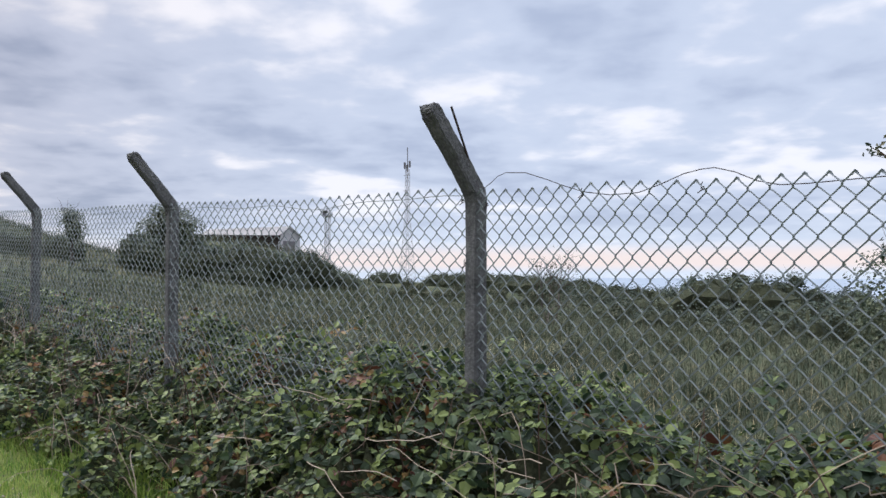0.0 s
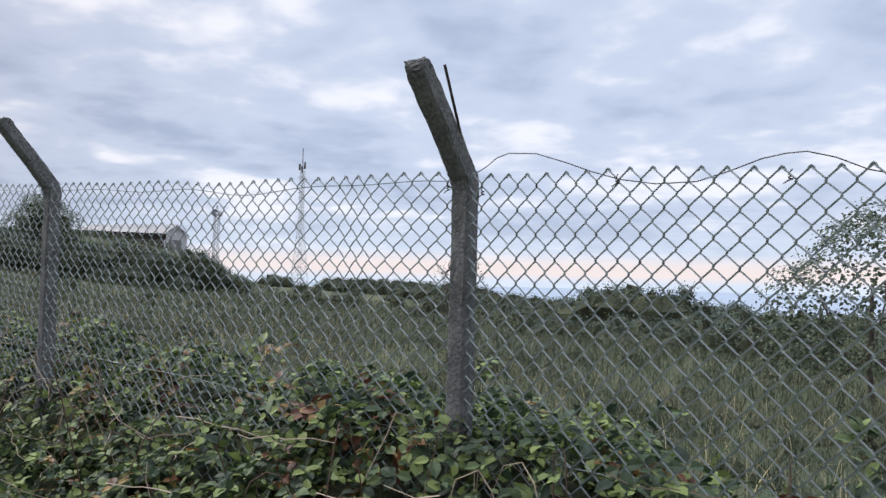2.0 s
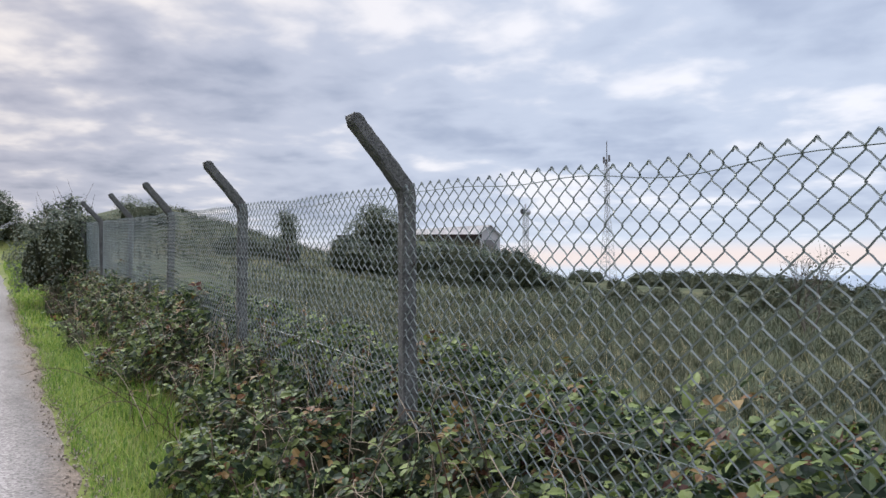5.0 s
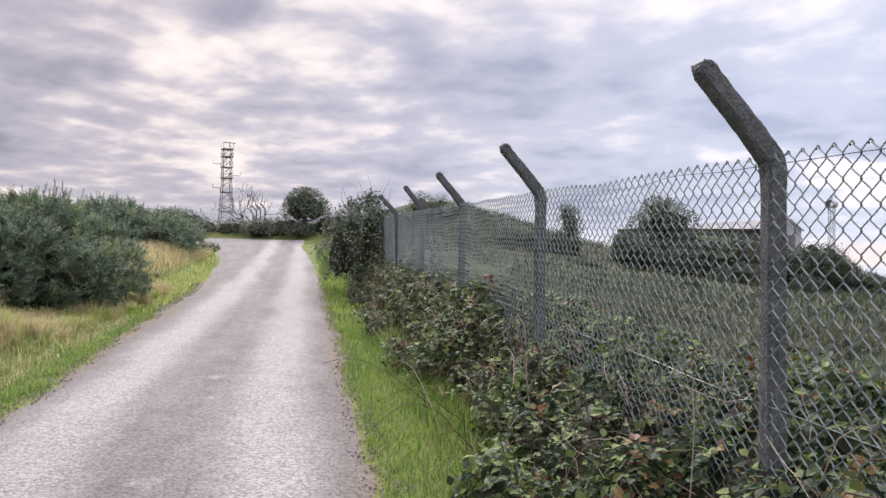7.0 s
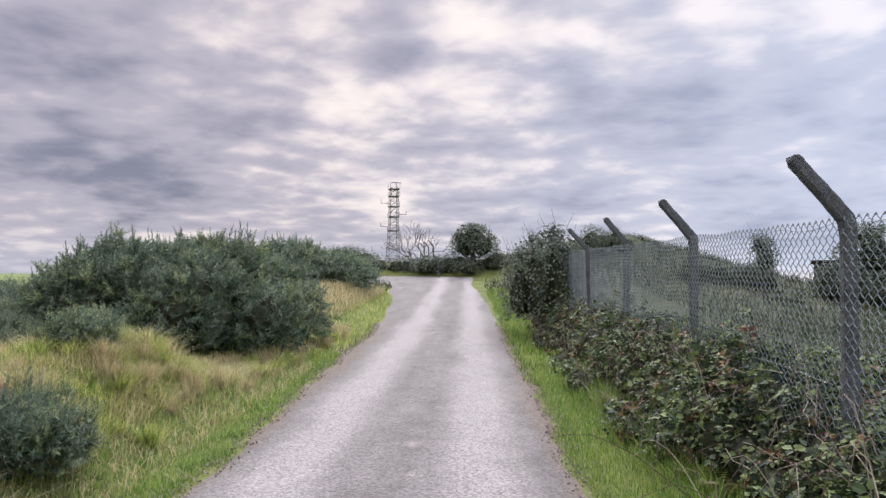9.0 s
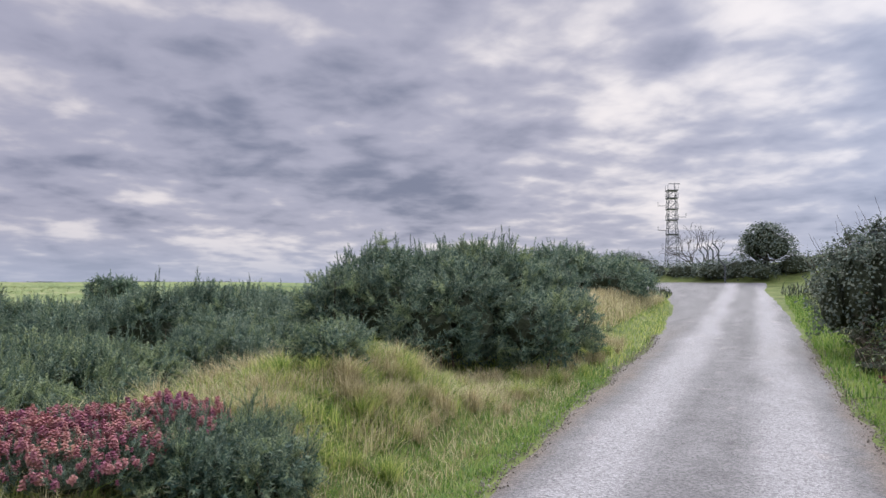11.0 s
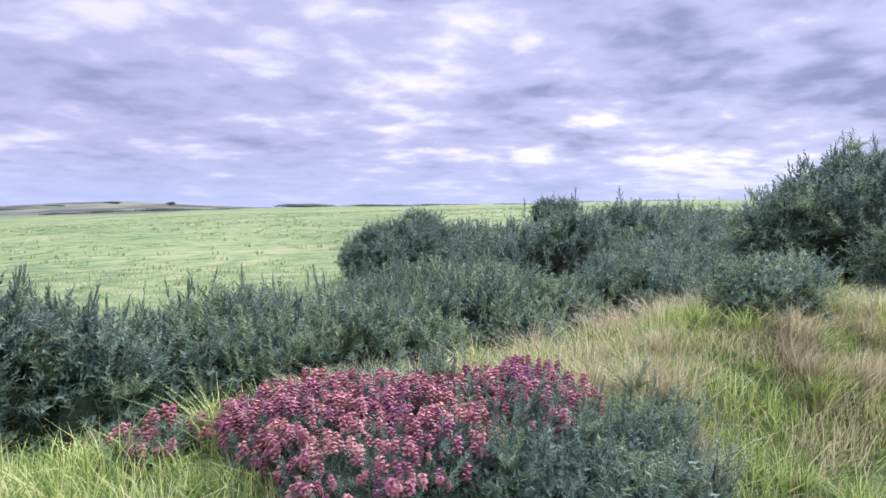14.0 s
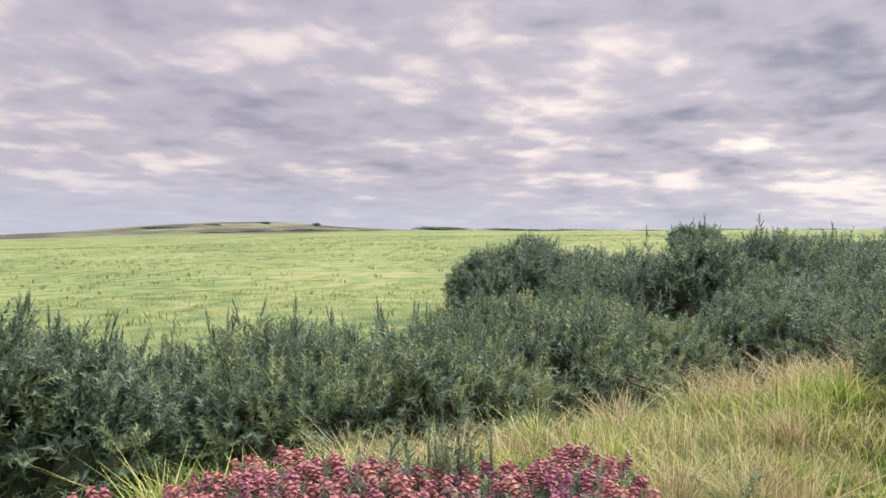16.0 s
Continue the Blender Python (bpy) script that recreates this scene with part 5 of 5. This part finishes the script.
def build_masts():
    u, v = 92.7, -86.2
    z0 = float(ground_z(u, v)) - 0.5
    mast = thing("radio_mast", u, v, z0, 12, "slender grey lattice radio mast with aerials", "mast")
    h = 21.4 - z0
    legs, br = lattice(h * 0.9, 2.2, 0.55, 16, 0.022)
    for l in legs:
        part("leg", l, M["steel_pale"], mast)
    part("bracing", br, M["steel_pale"], mast)
    part("aerial", tube([(0, 0, h * 0.88), (0, 0, h + 1.6)], 0.07, 6), M["steel"], mast)
    for k, (z, w) in enumerate(((0.86, 1.6), (0.74, 1.4), (0.70, 1.2))):
        part("boom", tube([(-0.3, 0, h * z), (w, -w * 0.6, h * z)], 0.05, 5), M["steel"], mast)
    for x, y, z in ((-0.45, 0.0, 0.915), (0.4, 0.25, 0.905), (0.35, -0.4, 0.89)):
        part("antenna_panel", box(x - 0.13, x + 0.13, y - 0.13, y + 0.13, h * z, h * z + 1.1), M["steel"], mast)
    u, v = 85.5, -63.7
    z0 = float(ground_z(u, v)) - 0.5
    m2 = thing("radio_mast", u, v, z0, 30, "short pale lattice mast with a drum at its top", "mast")
    h = 10.0 - z0
    legs, br = lattice(h, 0.8, 0.6, 9, 0.022)
    for l in legs:
        part("leg", l, M["steel_pale"], m2)
    part("bracing", br, M["steel_pale"], m2)
    part("drum", join([tube([(0, -0.8, h - 0.2), (0, 0.8, h - 0.2)], 0.5, 12), tube([(0, 0, h), (0, 0, h + 0.9)], 0.12, 6)]), M["steel_pale"], m2)
    u, v = 110.4, 12.9
    z0 = 4.6
    tower = thing("lattice_tower", u, v, z0, 20, "tall grey steel lattice tower with platforms beyond the lane", "tower")
    h = 17.1 - z0
    legs, br = lattice(h, 1.9, 1.15, 14, 0.026)
    for l in legs:
        part("leg", l, M["steel"], tower)
    part("bracing", br, M["steel"], tower)
    for z in (0.5, 0.66, 0.78, 0.9, 0.985):
        part("platform", join([box(-0.72, 0.72, -0.72, 0.72, h * z, h * z + 0.09)] + [tube([(x * 0.70, y * 0.70, h * z), (x * 0.70, y * 0.70, h * z + 0.8)], 0.03, 4) for x in (-1, 1) for y in (-1, 1)]), M["steel"], tower)
    part("aerial", join([tube([(1.0, -0.6, h), (1.0, -0.6, h + 1.1)], 0.06, 5), tube([(1.0, -1.4, h + 1.0), (1.0, 0.2, h + 1.0)], 0.06, 5)]), M["steel"], tower)
    for z, s in ((0.55, 1), (0.7, -1), (0.82, 1)):
        part("aerial", tube([(0, s * 0.9, h * z), (0, s * 1.9, h * z), (0, s * 1.9, h * z + 0.5)], 0.045, 5), M["steel"], tower)


build_masts()


# ---- the end of the lane ----
leaf_bush("thorn_bush", 17.35, 0.5, heap(1.0, 0.95, 2.2, 16, 93, 0.5),
          9000, 0.07, "hawthorn", False, "dull green leafy thorn bush grown over the fence", "bush", "", 60, core=0.45)
leaf_bush("round_tree", 43.5, 1.8, [((0, 0, 1.7), (1.1, 1.1, 0.85)), ((0.5, 0.45, 1.3), (0.9, 0.9, 0.75)), ((-0.4, -0.5, 1.35), (0.9, 0.9, 0.75)), ((0, 0.1, 2.1), (0.65, 0.65, 0.45)), ((0.1, 0.7, 1.8), (0.5, 0.5, 0.45))],
          3400, 0.12, "hawthorn", False, "dense round-crowned dark tree behind the far bank", "tree", "", 0, 0, 0.14)
for k, (u, v, a, b, hh) in enumerate(((43.6, 6.8, 1.6, 2.6, 1.0), (43.4, 2.6, 1.6, 2.6, 1.1), (43.2, -1.2, 1.6, 2.6, 1.2), (43.5, -5.0, 1.8, 2.4, 1.5), (45.5, 10.5, 1.6, 2.8, 1.0),
                                       (24, 0.1, 2.6, 0.8, 0.8), (29, -0.1, 2.8, 0.9, 0.85), (34, -0.4, 3.0, 1.0, 0.95), (20.2, 0.2, 2.2, 0.7, 0.8), (43.3, 0.7, 1.5, 2.4, 0.95), (43.6, 4.7, 1.5, 2.4, 0.9), (44.5, 8.7, 1.5, 2.4, 0.9), (43.2, -3.2, 1.5, 2.4, 1.1))):
    leaf_bush("hedge", u, v, heap(a, b, hh, 7, 70 + k), 2000, 0.10, "hawthorn" if k < 5 or k > 8 else "scrub", False, "low dark green hedge along the bank", "hedge", "hedges at the end of the lane", 6)


def build_far_fence():
    fence = thing("far_fence", 41, 3.6, None, 0, "distant fence of cranked concrete posts behind the bank", "fence")
    first = None
    for k in range(9):
        u, v = 1.2 + k * 2.9, 0.1 + 0.42 * k
        if first is None:
            first = part("post", concrete_post(), M["concrete"], fence)
            ob = first
        else:
            ob = new("post", first.data)
            ob.parent = fence
        ob.matrix_basis = pose(u, v, float(ground_z(41 + u, 3.6 + v) - ground_z(41, 3.6)) - 0.85, 0, 0, 0)
    pts = [tube([(0.5, 0.0, 0.65 - 0.25 * k), (26, 3.8, 2.55 - 0.25 * k)], 0.006, 3) for k in range(3)]
    part("line_wire", join(pts), M["wire"], fence)


build_far_fence()


def bare_tree(name, u, v, h, label, seed, leaves=0, thick=0.05, spread=0.55):
    ob = thing(name, u, v, None, 0, label, "tree")
    g = np.random.default_rng(seed)
    out, tips = [], []

    def grow(p, d, ln, r, depth):
        q = p + d * ln * 0.5 + g.normal(size=3) * ln * 0.06
        e = p + d * ln
        out.append(tube([p, q, e], [r, r * 0.8, r * 0.62], 4))
        tips.append(e)
        if depth == 0:
            return
        for _ in range(3 if depth > 1 else 2):
            nd = unit((d + g.normal(size=3) * spread + np.array([0, 0, 0.15]))[None])[0]
            grow(e, nd, ln * g.uniform(0.6, 0.85), r * 0.6, depth - 1)

    for _ in range(3):
        grow(np.array([0.0, 0, -0.1]), unit(np.array([[g.normal() * 0.35, g.normal() * 0.35, 1.0]]))[0], h * 0.36, thick, 4)
    part("branchwork", join(out), M["bark"], ob)
    if leaves:
        t = np.array(tips)
        p = t[g.integers(0, len(t), leaves)] + g.normal(size=(leaves, 3)) * h * 0.04
        part("leaves", scatter_template(SMALL_V, SMALL_F, p, spin_frames(rng.normal(size=p.shape)), 0.07 * rng.uniform(0.6, 1.3, leaves)), M["scrub"], ob, "", "stuff")


bare_tree("sapling", 10.6, -14.9, 2.2, "thin sparse sapling in the scrub", 3, 260, 0.025)
bare_tree("bare_tree", 60.5, 6.2, 4.2, "leafless branching tree beside the far tower", 5, 0, 0.07, 0.6)


# ---- hedgerows along the field's horizon ----
_h0 = leaf_bush("hedgerow", 90.0, 190.0, heap(13, 2.0, 0.9, 16, 90), 1500, 0.35, "hedge", False, "dark distant hedgerow along the field's horizon", "hedge", "hedgerows on the horizon", 0, 20)
for k, (u, v, r) in enumerate(((40, 262, 55), (52, 247, 50), (64, 232, 48), (77, 216, 46), (102, 177, 40), (114, 163, 38), (126, 148, 36), (138, 133, 30), (149, 117, 25), (158, 98, 12), (162, 78, 5), (28, 340, 60), (48, 352, 20), (72, 356, 5), (96, 352, -10))):
    copy_thing(_h0, BASE @ pose(u, v, float(ground_z(u, v)) - 0.2, 0, 0, r + 90) @ Matrix.Scale(0.8 + 0.3 * (k % 3) / 2, 4))


# ---- small things ----
def build_gravel():
    n = 8000
    u = rng.uniform(-4, 20, n)
    r, l = road_edges(u)
    left = rng.random(n) < 0.5
    v = np.where(left, l + rng.normal(size=n) * 0.08, r + rng.normal(size=n) * 0.08)
    tv = np.array([(1, 0, 0), (-1, 0, 0.1), (0, 1, 0), (0, -1, 0.1), (0, 0, 0.7), (0, 0, -0.7)], float)
    tf = np.array([(0, 2, 4), (2, 1, 4), (1, 3, 4), (3, 0, 4), (2, 0, 5), (1, 2, 5), (3, 1, 5), (0, 3, 5)])
    p = np.stack([u, v, ground_z(u, 2.7 + 0 * u) + 0.016], -1)
    part("loose_chippings", scatter_template(tv, tf, p, spin_frames(rng.normal(size=p.shape)), rng.uniform(0.004, 0.013, n)), M["stone"], None, "pale loose chippings along the lane's crumbling edges", "stuff")


build_gravel()


def build_hogweed():
    ob = thing("hogweed", -1.70, -0.06, None, 0, "tall dry umbel plant beside the fence", "plant")
    stems = [tube([(0, 0, 0), (0.01, 0, 0.9), (0.02, 0.01, 1.55), (0.04, 0.02, 1.8)], [0.006, 0.005, 0.004, 0.003], 5)]
    heads = []
    for k, (z, du) in enumerate(((1.86, 0.05), (1.83, 0.11), (1.80, -0.06), (1.52, 0.08), (1.4, -0.1))):
        top = np.array([du, 0.02, z])
        stems.append(tube([(0.02, 0.01, z - 0.3), (du * 0.7, 0.015, z - 0.12), top], 0.0025, 4))
        for j in range(11):
            a = j * 2.4
            e = top + np.array([math.cos(a) * 0.05, math.sin(a) * 0.05, 0.02 + 0.01 * (j % 3)])
            stems.append(tube([top, e], 0.0012, 3))
            heads.append(e)
    part("stems", join(stems), M["stem"], ob)
    p = np.repeat(np.array(heads), 5, 0) + rng.normal(size=(len(heads) * 5, 3)) * 0.008
    part("seed_heads", scatter_template(SMALL_V, SMALL_F, p, spin_frames(rng.normal(size=p.shape)), 0.02 * rng.uniform(0.7, 1.3, len(p))), M["scrub"], ob, "", "stuff")


build_hogweed()
